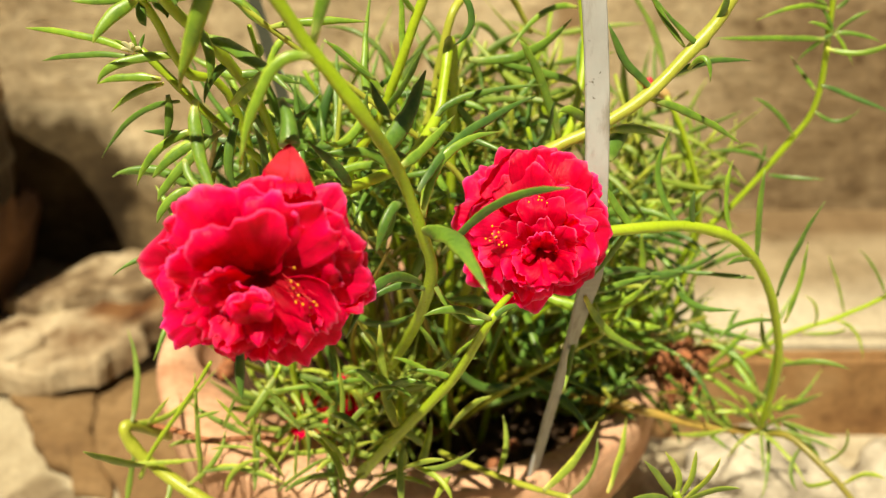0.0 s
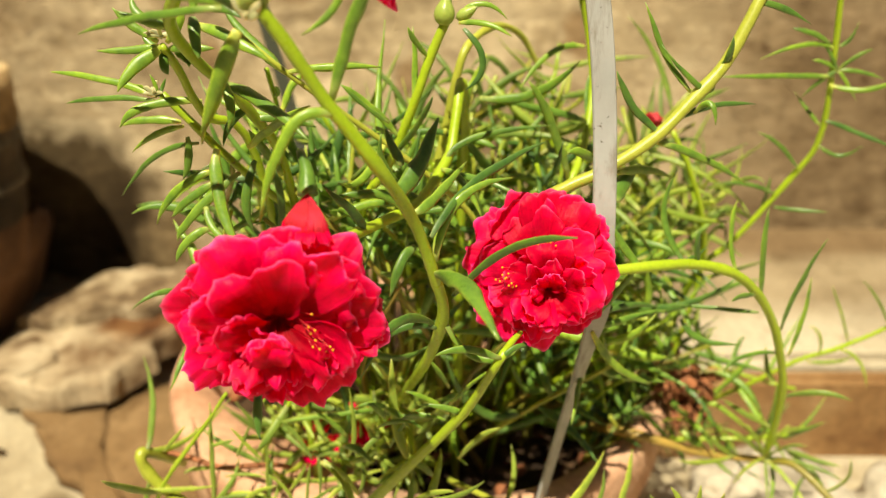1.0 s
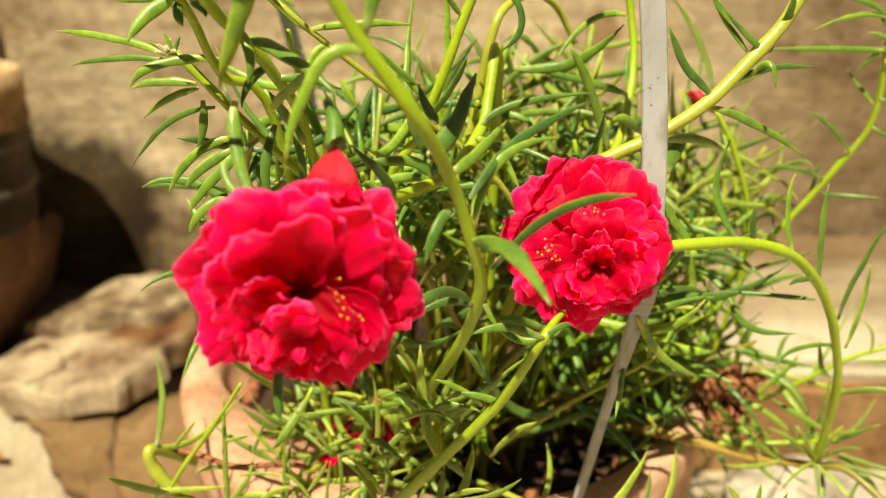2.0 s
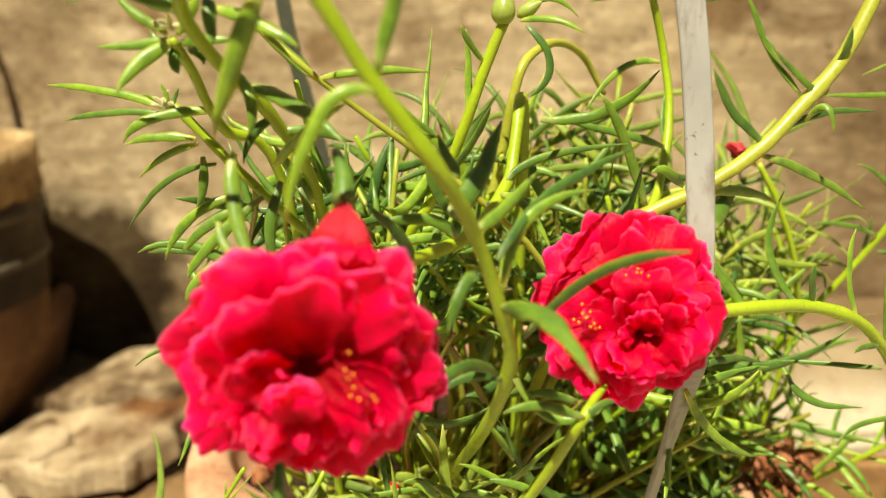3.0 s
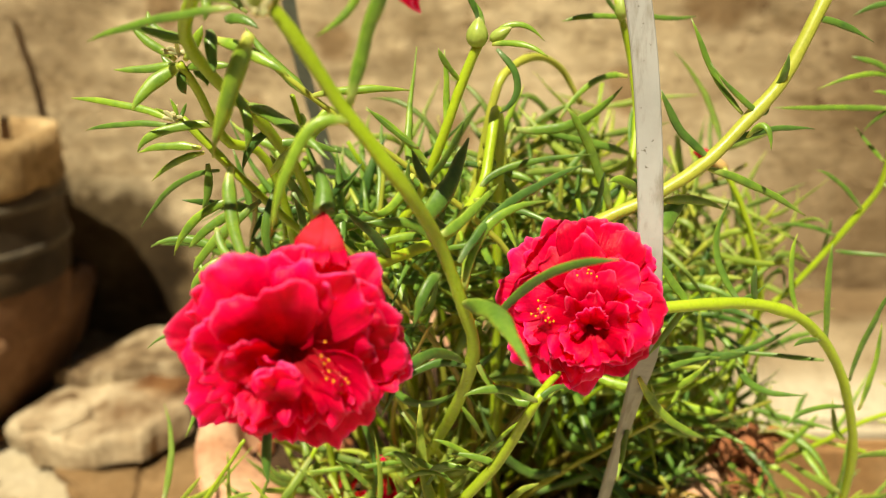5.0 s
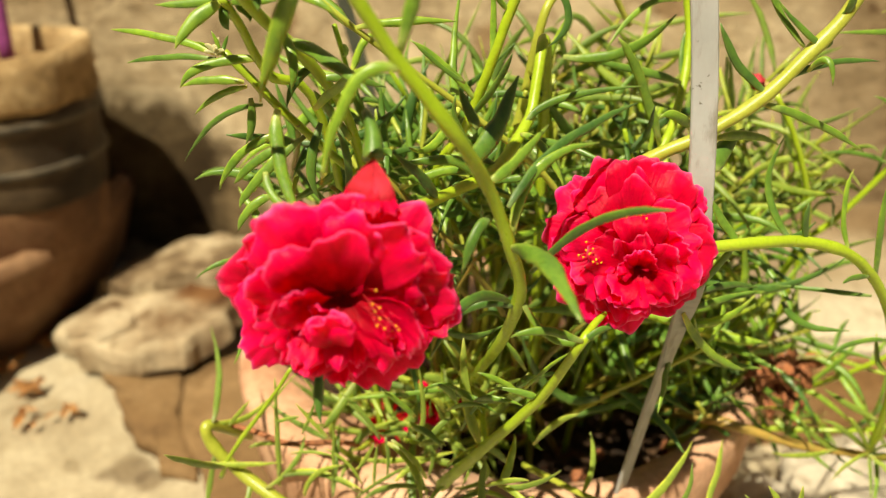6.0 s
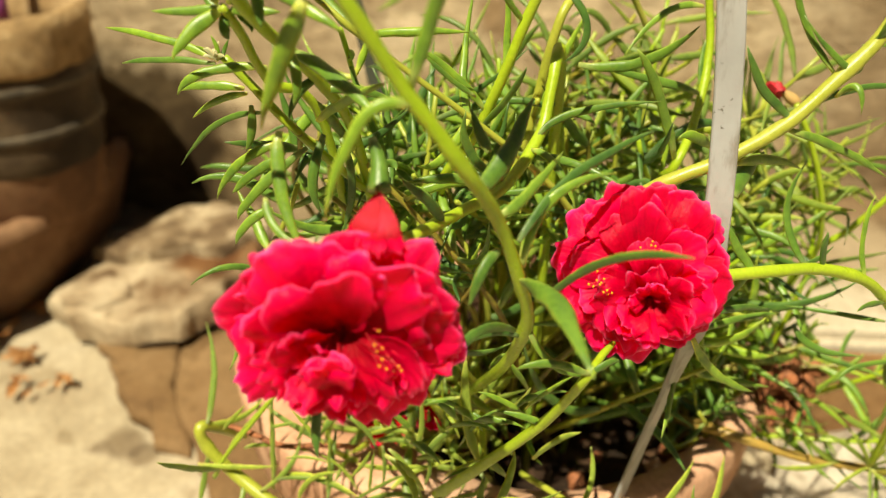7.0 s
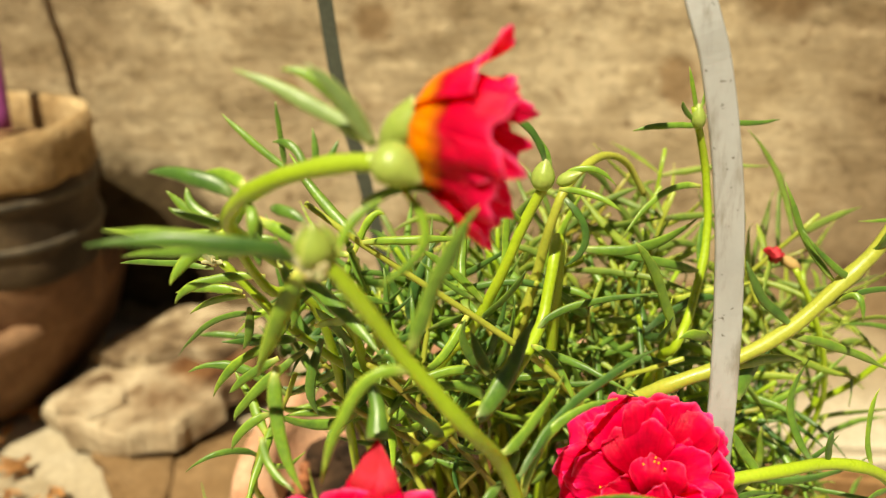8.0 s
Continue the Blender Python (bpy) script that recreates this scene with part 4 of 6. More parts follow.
leaf(stem_right, (0.0895, 0.2580, 0.3251), (0.0934, 0.2550, 0.3287), (0.0949, 0.2530, 0.3227), 0.00101)
leaf(stem_right, (0.0954, 0.2620, 0.3348), (0.0904, 0.2580, 0.3332), (0.0769, 0.2560, 0.3463), 0.00101)
leaf(stem_right, (0.0793, 0.2540, 0.3199), (0.0698, 0.2520, 0.3287), (0.0632, 0.2500, 0.3400), 0.00129)
leaf(stem_right, (0.0966, 0.2620, 0.3381), (0.0980, 0.2600, 0.3417), (0.0981, 0.2580, 0.3483), 0.00138)
leaf(stem_right, (0.0779, 0.2540, 0.3174), (0.0963, 0.2620, 0.3089), (0.1131, 0.2700, 0.2981), 0.00120)
leaf(stem_right, (0.0828, 0.2560, 0.3228), (0.0957, 0.2620, 0.3264), (0.1114, 0.2680, 0.3254), 0.00092)
leaf(stem_right, (0.0666, 0.2500, 0.2993), (0.0692, 0.2550, 0.3039), (0.0758, 0.2620, 0.3075), 0.00276)
leaf(stem_right, (0.0666, 0.2520, 0.3081), (0.0769, 0.2600, 0.3063), (0.0882, 0.2680, 0.3006), 0.00138)
leaf(stem_right, (0.0626, 0.2500, 0.2528), (0.0737, 0.2570, 0.2346), (0.0886, 0.2650, 0.2223), 0.00138)
leaf(stem_right, (0.0677, 0.2550, 0.2574), (0.0784, 0.2620, 0.2564), (0.0893, 0.2700, 0.2515), 0.00110)
leaf(stem_right, (0.0677, 0.2620, 0.2473), (0.0803, 0.2680, 0.2485), (0.0930, 0.2720, 0.2487), 0.00129)
stem_arch = stem([(0.0578, 0.2370, 0.2809), (0.0804, 0.2470, 0.2787), (0.0972, 0.2570, 0.2744), (0.1141, 0.2650, 0.2661), (0.1298, 0.2750, 0.2482), (0.1408, 0.2830, 0.2263), (0.1502, 0.2930, 0.1971), (0.1558, 0.3090, 0.1525)], 0.0018, 0.0015, lime)
leaf(stem_arch, (0.0972, 0.2570, 0.2748), (0.0953, 0.2550, 0.2815), (0.0947, 0.2540, 0.2881), 0.00120)
leaf(stem_arch, (0.0924, 0.2550, 0.2757), (0.0849, 0.2600, 0.2892), (0.0876, 0.2620, 0.3057), 0.00120)
leaf(stem_arch, (0.1126, 0.2640, 0.2676), (0.1094, 0.2660, 0.2810), (0.1106, 0.2680, 0.2932), 0.00092)
leaf(stem_arch, (0.1258, 0.2720, 0.2548), (0.1227, 0.2700, 0.2732), (0.1222, 0.2700, 0.2893), 0.00129)
leaf(stem_arch, (0.1387, 0.2800, 0.2364), (0.1415, 0.2780, 0.2568), (0.1470, 0.2760, 0.2755), 0.00120)
leaf(stem_arch, (0.1452, 0.2840, 0.2228), (0.1478, 0.2840, 0.2401), (0.1478, 0.2840, 0.2566), 0.00120)
leaf(stem_arch, (0.1507, 0.2930, 0.1971), (0.1616, 0.2880, 0.2030), (0.1739, 0.2840, 0.2022), 0.00120)
leaf(stem_arch, (0.1416, 0.2840, 0.2238), (0.1269, 0.2800, 0.2249), (0.1177, 0.2760, 0.2195), 0.00092)
leaf(stem_arch, (0.1519, 0.3000, 0.1770), (0.1395, 0.3000, 0.1841), (0.1291, 0.3000, 0.1911), 0.00120)
leaf(stem_arch, (0.1258, 0.2720, 0.2482), (0.1118, 0.2750, 0.2482), (0.0971, 0.2800, 0.2468), 0.00083)
leaf(stem_arch, (0.1225, 0.2690, 0.2570), (0.1150, 0.2630, 0.2594), (0.1103, 0.2580, 0.2601), 0.00092)
leaf(stem_arch, (0.1450, 0.2900, 0.2069), (0.1409, 0.2900, 0.2121), (0.1386, 0.2900, 0.2235), 0.00110)
leaf(stem_arch, (0.0747, 0.2450, 0.2795), (0.0698, 0.2450, 0.2857), (0.0653, 0.2450, 0.2931), 0.00138)
leaf(stem_arch, (0.0787, 0.2470, 0.2783), (0.0924, 0.2580, 0.2748), (0.1028, 0.2680, 0.2761), 0.00110)
leaf(stem_arch, (0.0731, 0.2450, 0.2782), (0.0701, 0.2450, 0.2725), (0.0638, 0.2450, 0.2626), 0.00110)
leaf(stem_arch, (0.1635, 0.3090, 0.1586), (0.1745, 0.3000, 0.1595), (0.1824, 0.2950, 0.1604), 0.00110)
leaf(stem_arch, (0.1650, 0.3090, 0.1571), (0.1747, 0.3000, 0.1519), (0.1776, 0.2950, 0.1454), 0.00120)
leaf(stem_arch, (0.1523, 0.3090, 0.1509), (0.1351, 0.3060, 0.1609), (0.1229, 0.3040, 0.1756), 0.00120)
leaf(stem_arch, (0.1546, 0.3090, 0.1601), (0.1673, 0.3200, 0.1597), (0.1849, 0.3300, 0.1540), 0.00101)
leaf(stem_arch, (0.1406, 0.3060, 0.1569), (0.1265, 0.3000, 0.1580), (0.1125, 0.2950, 0.1633), 0.00110)
leaf(stem_arch, (0.0978, 0.2700, 0.2463), (0.1050, 0.2680, 0.2395), (0.1189, 0.2660, 0.2384), 0.00120)
leaf(stem_arch, (0.1550, 0.3070, 0.1550), (0.1598, 0.3000, 0.1666), (0.1666, 0.2960, 0.1704), .0010)
leaf(stem_arch, (0.1550, 0.3070, 0.1550), (0.1691, 0.3000, 0.1574), (0.1819, 0.2900, 0.1570), .0010)
leaf(stem_arch, (0.1550, 0.3070, 0.1550), (0.1636, 0.3000, 0.1489), (0.1702, 0.2880, 0.1419), .0010)
leaf(stem_arch, (0.1550, 0.3070, 0.1550), (0.1407, 0.3000, 0.1712), (0.1307, 0.3000, 0.1767), .0010)
leaf(stem_arch, (0.1550, 0.3070, 0.1550), (0.1452, 0.3000, 0.1556), (0.1394, 0.3000, 0.1452), .0010)
leaf(stem_arch, (0.1550, 0.3070, 0.1550), (0.1553, 0.3000, 0.1721), (0.1597, 0.3000, 0.1784), .0010)
leaf(stem_arch, (0.1550, 0.3070, 0.1550), (0.1456, 0.3000, 0.1721), (0.1403, 0.3000, 0.1784), .0010)
leaf(stem_arch, (0.1550, 0.3070, 0.1550), (0.1537, 0.3000, 0.1513), (0.1518, 0.2900, 0.1450), .0010)
stem([(0.1558, 0.3090, 0.1525), (0.1259, 0.3070, 0.1580), (0.0977, 0.3060, 0.1677), (0.0715, 0.3250, 0.1607)], 0.0017, 0.0023, ochre)
stem_trailing = stem([(0.1558, 0.3090, 0.1525), (0.1654, 0.3000, 0.1565), (0.1775, 0.2850, 0.1493), (0.1867, 0.2750, 0.1402)], 0.0016, 0.0012, olive)
leaf(stem_trailing, (0.1700, 0.2980, 0.1535), (0.1632, 0.2900, 0.1480), (0.1651, 0.2850, 0.1402), 0.00110)
leaf(stem_trailing, (0.1745, 0.2900, 0.1511), (0.1816, 0.2880, 0.1586), (0.1804, 0.2860, 0.1718), 0.00101)
leaf(stem_trailing, (0.1805, 0.2850, 0.1463), (0.1688, 0.2800, 0.1477), (0.1614, 0.2760, 0.1541), 0.00101)
leaf(stem_trailing, (0.1816, 0.2820, 0.1459), (0.1885, 0.2800, 0.1536), (0.1965, 0.2780, 0.1524), 0.00110)
stem_far = stem([(0.1597, 0.3300, 0.3651), (0.1609, 0.3330, 0.3476), (0.1631, 0.3350, 0.3301), (0.1665, 0.3400, 0.2928), (0.1585, 0.3450, 0.2709), (0.1407, 0.3500, 0.2406), (0.1277, 0.3550, 0.2217), (0.1226, 0.3700, 0.1745), (0.1133, 0.3900, 0.1183), (0.1020, 0.3900, 0.1300)], 0.0011, 0.0014, lime)
leaf(stem_far, (0.1609, 0.3320, 0.3536), (0.1515, 0.3300, 0.3557), (0.1413, 0.3280, 0.3521), 0.00101)
leaf(stem_far, (0.1609, 0.3320, 0.3536), (0.1677, 0.3300, 0.3557), (0.1762, 0.3280, 0.3501), 0.00101)
leaf(stem_far, (0.1601, 0.3300, 0.3632), (0.1530, 0.3300, 0.3688), (0.1476, 0.3300, 0.3761), 0.00101)
leaf(stem_far, (0.1601, 0.3300, 0.3632), (0.1645, 0.3300, 0.3706), (0.1649, 0.3300, 0.3778), 0.00101)
leaf(stem_far, (0.1633, 0.3350, 0.3291), (0.1498, 0.3300, 0.3320), (0.1316, 0.3250, 0.3274), 0.00092)
leaf(stem_far, (0.1650, 0.3350, 0.3185), (0.1405, 0.3280, 0.3204), (0.1158, 0.3200, 0.3220), 0.00101)
leaf(stem_far, (0.1639, 0.3350, 0.3153), (0.1765, 0.3300, 0.3148), (0.1875, 0.3250, 0.3215), 0.00101)
leaf(stem_far, (0.1658, 0.3380, 0.3002), (0.1784, 0.3350, 0.2960), (0.1927, 0.3300, 0.2910), 0.00101)
leaf(stem_far, (0.1660, 0.3400, 0.2893), (0.1751, 0.3380, 0.2852), (0.1821, 0.3350, 0.2907), 0.00083)
leaf(stem_far, (0.1608, 0.3420, 0.2780), (0.1500, 0.3400, 0.2893), (0.1401, 0.3380, 0.2948), 0.00101)
leaf(stem_far, (0.1538, 0.3450, 0.2659), (0.1397, 0.3420, 0.2712), (0.1262, 0.3400, 0.2719), 0.00092)
leaf(stem_far, (0.1544, 0.3450, 0.2596), (0.1620, 0.3400, 0.2604), (0.1740, 0.3360, 0.2609), 0.00083)
leaf(stem_far, (0.1648, 0.3350, 0.3301), (0.1685, 0.3350, 0.3332), (0.1703, 0.3350, 0.3394), 0.00092)
leaf(stem_far, (0.1614, 0.3350, 0.3312), (0.1511, 0.3300, 0.3361), (0.1435, 0.3300, 0.3381), 0.00110)
leaf(stem_far, (0.1656, 0.3400, 0.2974), (0.1596, 0.3420, 0.3038), (0.1551, 0.3450, 0.3099), 0.00092)
leaf(stem_far, (0.1508, 0.3480, 0.2585), (0.1512, 0.3460, 0.2668), (0.1510, 0.3450, 0.2734), 0.00101)
leaf(stem_far, (0.1349, 0.3520, 0.2231), (0.1170, 0.3300, 0.2201), (0.0988, 0.3100, 0.2134), 0.00092)
leaf(stem_far, (0.1659, 0.3350, 0.3207), (0.1711, 0.3340, 0.3263), (0.1773, 0.3340, 0.3293), 0.00083)
leaf(stem_far, (0.1659, 0.3350, 0.3207), (0.1745, 0.3340, 0.3206), (0.1842, 0.3340, 0.3176), 0.00083)
leaf(stem_far, (0.1659, 0.3350, 0.3207), (0.1598, 0.3340, 0.3243), (0.1547, 0.3340, 0.3251), 0.00083)
leaf(stem_far, (0.1659, 0.3350, 0.3207), (0.1591, 0.3340, 0.3168), (0.1531, 0.3340, 0.3101), 0.00083)
leaf(stem_far, (0.1659, 0.3350, 0.3207), (0.1700, 0.3340, 0.3164), (0.1752, 0.3340, 0.3090), 0.00083)
leaf(stem_far, (0.1659, 0.3350, 0.3207), (0.1613, 0.3340, 0.3276), (0.1577, 0.3340, 0.3318), 0.00083)
stem_side = stem([(0.2154, 0.3300, 0.2132), (0.1941, 0.3350, 0.1963), (0.1754, 0.3400, 0.1844), (0.1559, 0.3500, 0.1626), (0.1316, 0.3700, 0.1323), (0.1184, 0.3750, 0.1300)], 0.0009, 0.0012, lime)
leaf(stem_side, (0.1953, 0.3350, 0.1968), (0.1882, 0.3340, 0.2139), (0.1810, 0.3330, 0.2280), 0.00074)
leaf(stem_side, (0.1920, 0.3350, 0.1942), (0.2006, 0.3320, 0.1893), (0.2054, 0.3300, 0.1766), 0.00083)
leaf(stem_side, (0.2085, 0.3300, 0.2090), (0.2014, 0.3300, 0.2214), (0.1919, 0.3300, 0.2321), 0.00074)
leaf(stem_side, (0.1837, 0.3370, 0.1892), (0.1820, 0.3350, 0.2006), (0.1749, 0.3330, 0.2074), 0.00092)
leaf(stem_side, (0.1796, 0.3380, 0.1857), (0.1908, 0.3350, 0.1875), (0.1967, 0.3330, 0.1916), 0.00092)
stem_cross = stem([(-0.0156, 0.2130, 0.3020), (-0.0051, 0.2350, 0.2984), (0.0056, 0.2500, 0.2994), (0.0148, 0.2680, 0.3082), (0.0194, 0.2900, 0.3164), (0.0175, 0.3150, 0.1300)], 0.0016, 0.0019, lime)
leaf(stem_cross, (-0.0089, 0.2250, 0.3005), (-0.0110, 0.2200, 0.3076), (-0.0178, 0.2150, 0.3170), 0.00129)
leaf(stem_cross, (0.0009, 0.2420, 0.2996), (-0.0069, 0.2400, 0.3055), (-0.0217, 0.2350, 0.3047), 0.00147)
leaf(stem_cross, (0.0056, 0.2500, 0.3003), (-0.0041, 0.2480, 0.3097), (-0.0051, 0.2460, 0.3221), 0.00129)
leaf(stem_cross, (0.0123, 0.2600, 0.3060), (0.0192, 0.2550, 0.3040), (0.0253, 0.2500, 0.2930), 0.00110)
leaf(stem_cross, (0.0140, 0.2650, 0.3081), (0.0247, 0.2700, 0.3140), (0.0483, 0.2750, 0.3163), 0.00120)
stem_low = stem([(0.0362, 0.2220, 0.2690), (0.0326, 0.2160, 0.2686), (0.0288, 0.2110, 0.2650), (0.0192, 0.2220, 0.2395), (0.0015, 0.2350, 0.2086), (-0.0133, 0.2500, 0.1796)], 0.0008, 0.0020, lime)
leaf(stem_low, (-0.0295, 0.2400, 0.2059), (-0.0211, 0.2360, 0.2007), (-0.0178, 0.2320, 0.1884), 0.00129)
leaf(stem_low, (0.0010, 0.2360, 0.2113), (-0.0028, 0.2380, 0.2268), (-0.0037, 0.2400, 0.2480), 0.00175)
leaf(stem_low, (0.0080, 0.2320, 0.1969), (0.0175, 0.2300, 0.1998), (0.0270, 0.2280, 0.2084), 0.00110)
leaf(stem_low, (0.0071, 0.2320, 0.1974), (0.0109, 0.2340, 0.2047), (0.0122, 0.2380, 0.2137), 0.00138)
leaf(stem_low, (0.0028, 0.2260, 0.1876), (0.0022, 0.2280, 0.1979), (0.0035, 0.2320, 0.2086), 0.00138)
leaf(stem_low, (0.0192, 0.2220, 0.2395), (0.0141, 0.2220, 0.2419), (0.0056, 0.2220, 0.2429), 0.00110)
leaf(stem_low, (0.0071, 0.2320, 0.1974), (0.0156, 0.2260, 0.1973), (0.0193, 0.2220, 0.1913), 0.00101)
leaf(stem_low, (-0.0579, 0.2750, 0.1987), (-0.0477, 0.2700, 0.1940), (-0.0368, 0.2650, 0.1865), 0.00101)
leaf(stem_low, (-0.0520, 0.2900, 0.2003), (-0.0435, 0.2800, 0.1952), (-0.0353, 0.2700, 0.1879), 0.00101)
leaf(stem_low, (-0.0433, 0.2580, 0.1829), (-0.0293, 0.2560, 0.1845), (-0.0122, 0.2540, 0.1900), 0.00110)
leaf(stem_low, (-0.0719, 0.2560, 0.1760), (-0.0575, 0.2540, 0.1788), (-0.0415, 0.2500, 0.1748), 0.00101)
leaf(stem_low, (-0.0297, 0.2500, 0.1804), (-0.0208, 0.2550, 0.1853), (-0.0087, 0.2600, 0.1865), 0.00110)
leaf(stem_low, (-0.0406, 0.2450, 0.1756), (-0.0291, 0.2460, 0.1820), (-0.0159, 0.2450, 0.1808), 0.00110)
leaf(stem_low, (-0.0367, 0.2650, 0.1878), (-0.0244, 0.2620, 0.1906), (-0.0139, 0.2580, 0.1829), 0.00101)
leaf(stem_low, (-0.0532, 0.2500, 0.1716), (-0.0525, 0.2580, 0.1828), (-0.0524, 0.2680, 0.1921), 0.00092)
leaf(stem_low, (-0.0198, 0.2600, 0.1955), (-0.0303, 0.2620, 0.1965), (-0.0416, 0.2640, 0.1907), 0.00110)
leaf(stem_low, (0.0030, 0.2490, 0.1940), (-0.0041, 0.2460, 0.1961), (-0.0118, 0.2450, 0.1907), 0.00083)
leaf(stem_low, (0.0153, 0.2410, 0.2362), (0.0111, 0.2380, 0.2455), (0.0069, 0.2370, 0.2517), 0.00083)
leaf(stem_low, (-0.0136, 0.2530, 0.2191), (-0.0100, 0.2500, 0.2204), (-0.0066, 0.2490, 0.2150), 0.00083)
leaf(stem_low, (-0.0039, 0.2540, 0.2267), (-0.0069, 0.2510, 0.2372), (-0.0101, 0.2500, 0.2397), 0.00083)
leaf(stem_low, (-0.0111, 0.2430, 0.1851), (-0.0144, 0.2400, 0.1851), (-0.0183, 0.2390, 0.1755), 0.00083)
leaf(stem_low, (0.0151, 0.2380, 0.2281), (0.0078, 0.2350, 0.2362), (0.0007, 0.2340, 0.2396), 0.00092)
leaf(stem_low, (0.0034, 0.2460, 0.2391), (0.0064, 0.2430, 0.2461), (0.0090, 0.2420, 0.2475), 0.00092)
leaf(stem_low, (-0.0093, 0.2470, 0.2113), (-0.0130, 0.2440, 0.2099), (-0.0171, 0.2430, 0.2031), 0.00120)
leaf(stem_low, (-0.0050, 0.2390, 0.2132), (0.0012, 0.2360, 0.2267), (0.0068, 0.2350, 0.2326), 0.00074)
leaf(stem_low, (0.0041, 0.2310, 0.1958), (-0.0035, 0.2280, 0.1950), (-0.0113, 0.2270, 0.1877), 0.00092)
leaf(stem_low, (0.0149, 0.2400, 0.2294), (0.0220, 0.2370, 0.2402), (0.0287, 0.2360, 0.2469), 0.00074)
leaf(stem_low, (0.0004, 0.2320, 0.2288), (0.0078, 0.2290, 0.2339), (0.0148, 0.2280, 0.2324), 0.00092)
leaf(stem_low, (-0.0103, 0.2450, 0.1937), (-0.0013, 0.2420, 0.2039), (0.0070, 0.2410, 0.2098), 0.00074)
leaf(stem_low, (0.0033, 0.2290, 0.1994), (0.0103, 0.2260, 0.2050), (0.0171, 0.2250, 0.2063), 0.00101)
leaf(stem_low, (0.0185, 0.2500, 0.1996), (0.0259, 0.2470, 0.2115), (0.0329, 0.2460, 0.2165), 0.00120)
leaf(stem_low, (-0.0170, 0.2390, 0.1924), (-0.0209, 0.2360, 0.2036), (-0.0253, 0.2350, 0.2091), 0.00101)
leaf(stem_low, (-0.0049, 0.2510, 0.1759), (0.0038, 0.2480, 0.1790), (0.0124, 0.2470, 0.1754), 0.00092)
leaf(stem_low, (-0.0084, 0.2320, 0.2266), (-0.0013, 0.2290, 0.2317), (0.0053, 0.2280, 0.2305), 0.00083)
leaf(stem_low, (0.0000, 0.2300, 0.2315), (0.0052, 0.2270, 0.2357), (0.0102, 0.2260, 0.2351), 0.00110)
leaf(stem_low, (0.0101, 0.2470, 0.1936), (0.0034, 0.2440, 0.2023), (-0.0033, 0.2430, 0.2036), 0.00120)
leaf(stem_low, (0.0124, 0.2540, 0.2191), (0.0204, 0.2510, 0.2273), (0.0282, 0.2500, 0.2289), 0.00083)
leaf(stem_low, (-0.0202, 0.2350, 0.2164), (-0.0150, 0.2320, 0.2178), (-0.0102, 0.2310, 0.2124), 0.00120)
leaf(stem_low, (-0.0061, 0.2370, 0.2301), (-0.0017, 0.2340, 0.2304), (0.0024, 0.2330, 0.2253), 0.00120)
leaf(stem_low, (-0.0053, 0.2320, 0.2303), (-0.0082, 0.2290, 0.2368), (-0.0112, 0.2280, 0.2390), 0.00101)
leaf(stem_low, (-0.0186, 0.2390, 0.2062), (-0.0139, 0.2360, 0.2106), (-0.0097, 0.2350, 0.2100), 0.00120)
leaf(stem_low, (0.0192, 0.2440, 0.2299), (0.0157, 0.2410, 0.2329), (0.0121, 0.2400, 0.2292), 0.00120)
leaf(stem_low, (0.0188, 0.2320, 0.1935), (0.0158, 0.2290, 0.1913), (0.0127, 0.2280, 0.1846), 0.00101)
leaf(stem_low, (-0.0195, 0.2380, 0.2187), (-0.0242, 0.2350, 0.2267), (-0.0291, 0.2340, 0.2313), 0.00092)
leaf(stem_low, (-0.0043, 0.2390, 0.2286), (-0.0101, 0.2360, 0.2332), (-0.0160, 0.2350, 0.2321), 0.00074)
leaf(stem_low, (-0.0089, 0.2420, 0.2256), (-0.0008, 0.2390, 0.2261), (0.0067, 0.2380, 0.2212), 0.00101)
leaf(stem_low, (0.0300, 0.2100, 0.2674), (0.0193, 0.2070, 0.2723), (0.0113, 0.2050, 0.2713), .0012)
leaf(stem_low, (0.0300, 0.2100, 0.2674), (0.0339, 0.2120, 0.2698), (0.0373, 0.2140, 0.2692), .0010)
stem_elbow = stem([(-0.0912, 0.2750, 0.1768), (-0.0994, 0.2590, 0.1944), (-0.0980, 0.2570, 0.1862), (-0.0875, 0.2550, 0.1753), (-0.0725, 0.2500, 0.1671), (-0.0570, 0.2500, 0.1547)], 0.0019, 0.0027, yellow)
leaf(stem_elbow, (-0.0733, 0.2520, 0.1733), (-0.0723, 0.2550, 0.1955), (-0.0713, 0.2580, 0.2178), 0.00092)
leaf(stem_elbow, (-0.0911, 0.2570, 0.1836), (-0.0826, 0.2620, 0.1952), (-0.0670, 0.2700, 0.2117), 0.00092)
leaf(stem_elbow, (-0.0976, 0.2590, 0.1955), (-0.1016, 0.2800, 0.2017), (-0.1107, 0.3000, 0.2107), 0.00120)
leaf(stem_elbow, (-0.0921, 0.2500, 0.1829), (-0.0953, 0.2350, 0.1979), (-0.0988, 0.2240, 0.2106), 0.00147)
leaf(stem_elbow, (-0.0978, 0.2570, 0.1836), (-0.1007, 0.2550, 0.1720), (-0.1021, 0.2500, 0.1630), 0.00110)
leaf(stem_elbow, (-0.0997, 0.2600, 0.1947), (-0.0901, 0.2700, 0.1892), (-0.0840, 0.2800, 0.1912), 0.00120)
leaf(stem_elbow, (-0.0855, 0.2550, 0.1747), (-0.0845, 0.2500, 0.1711), (-0.0856, 0.2450, 0.1676), 0.00092)
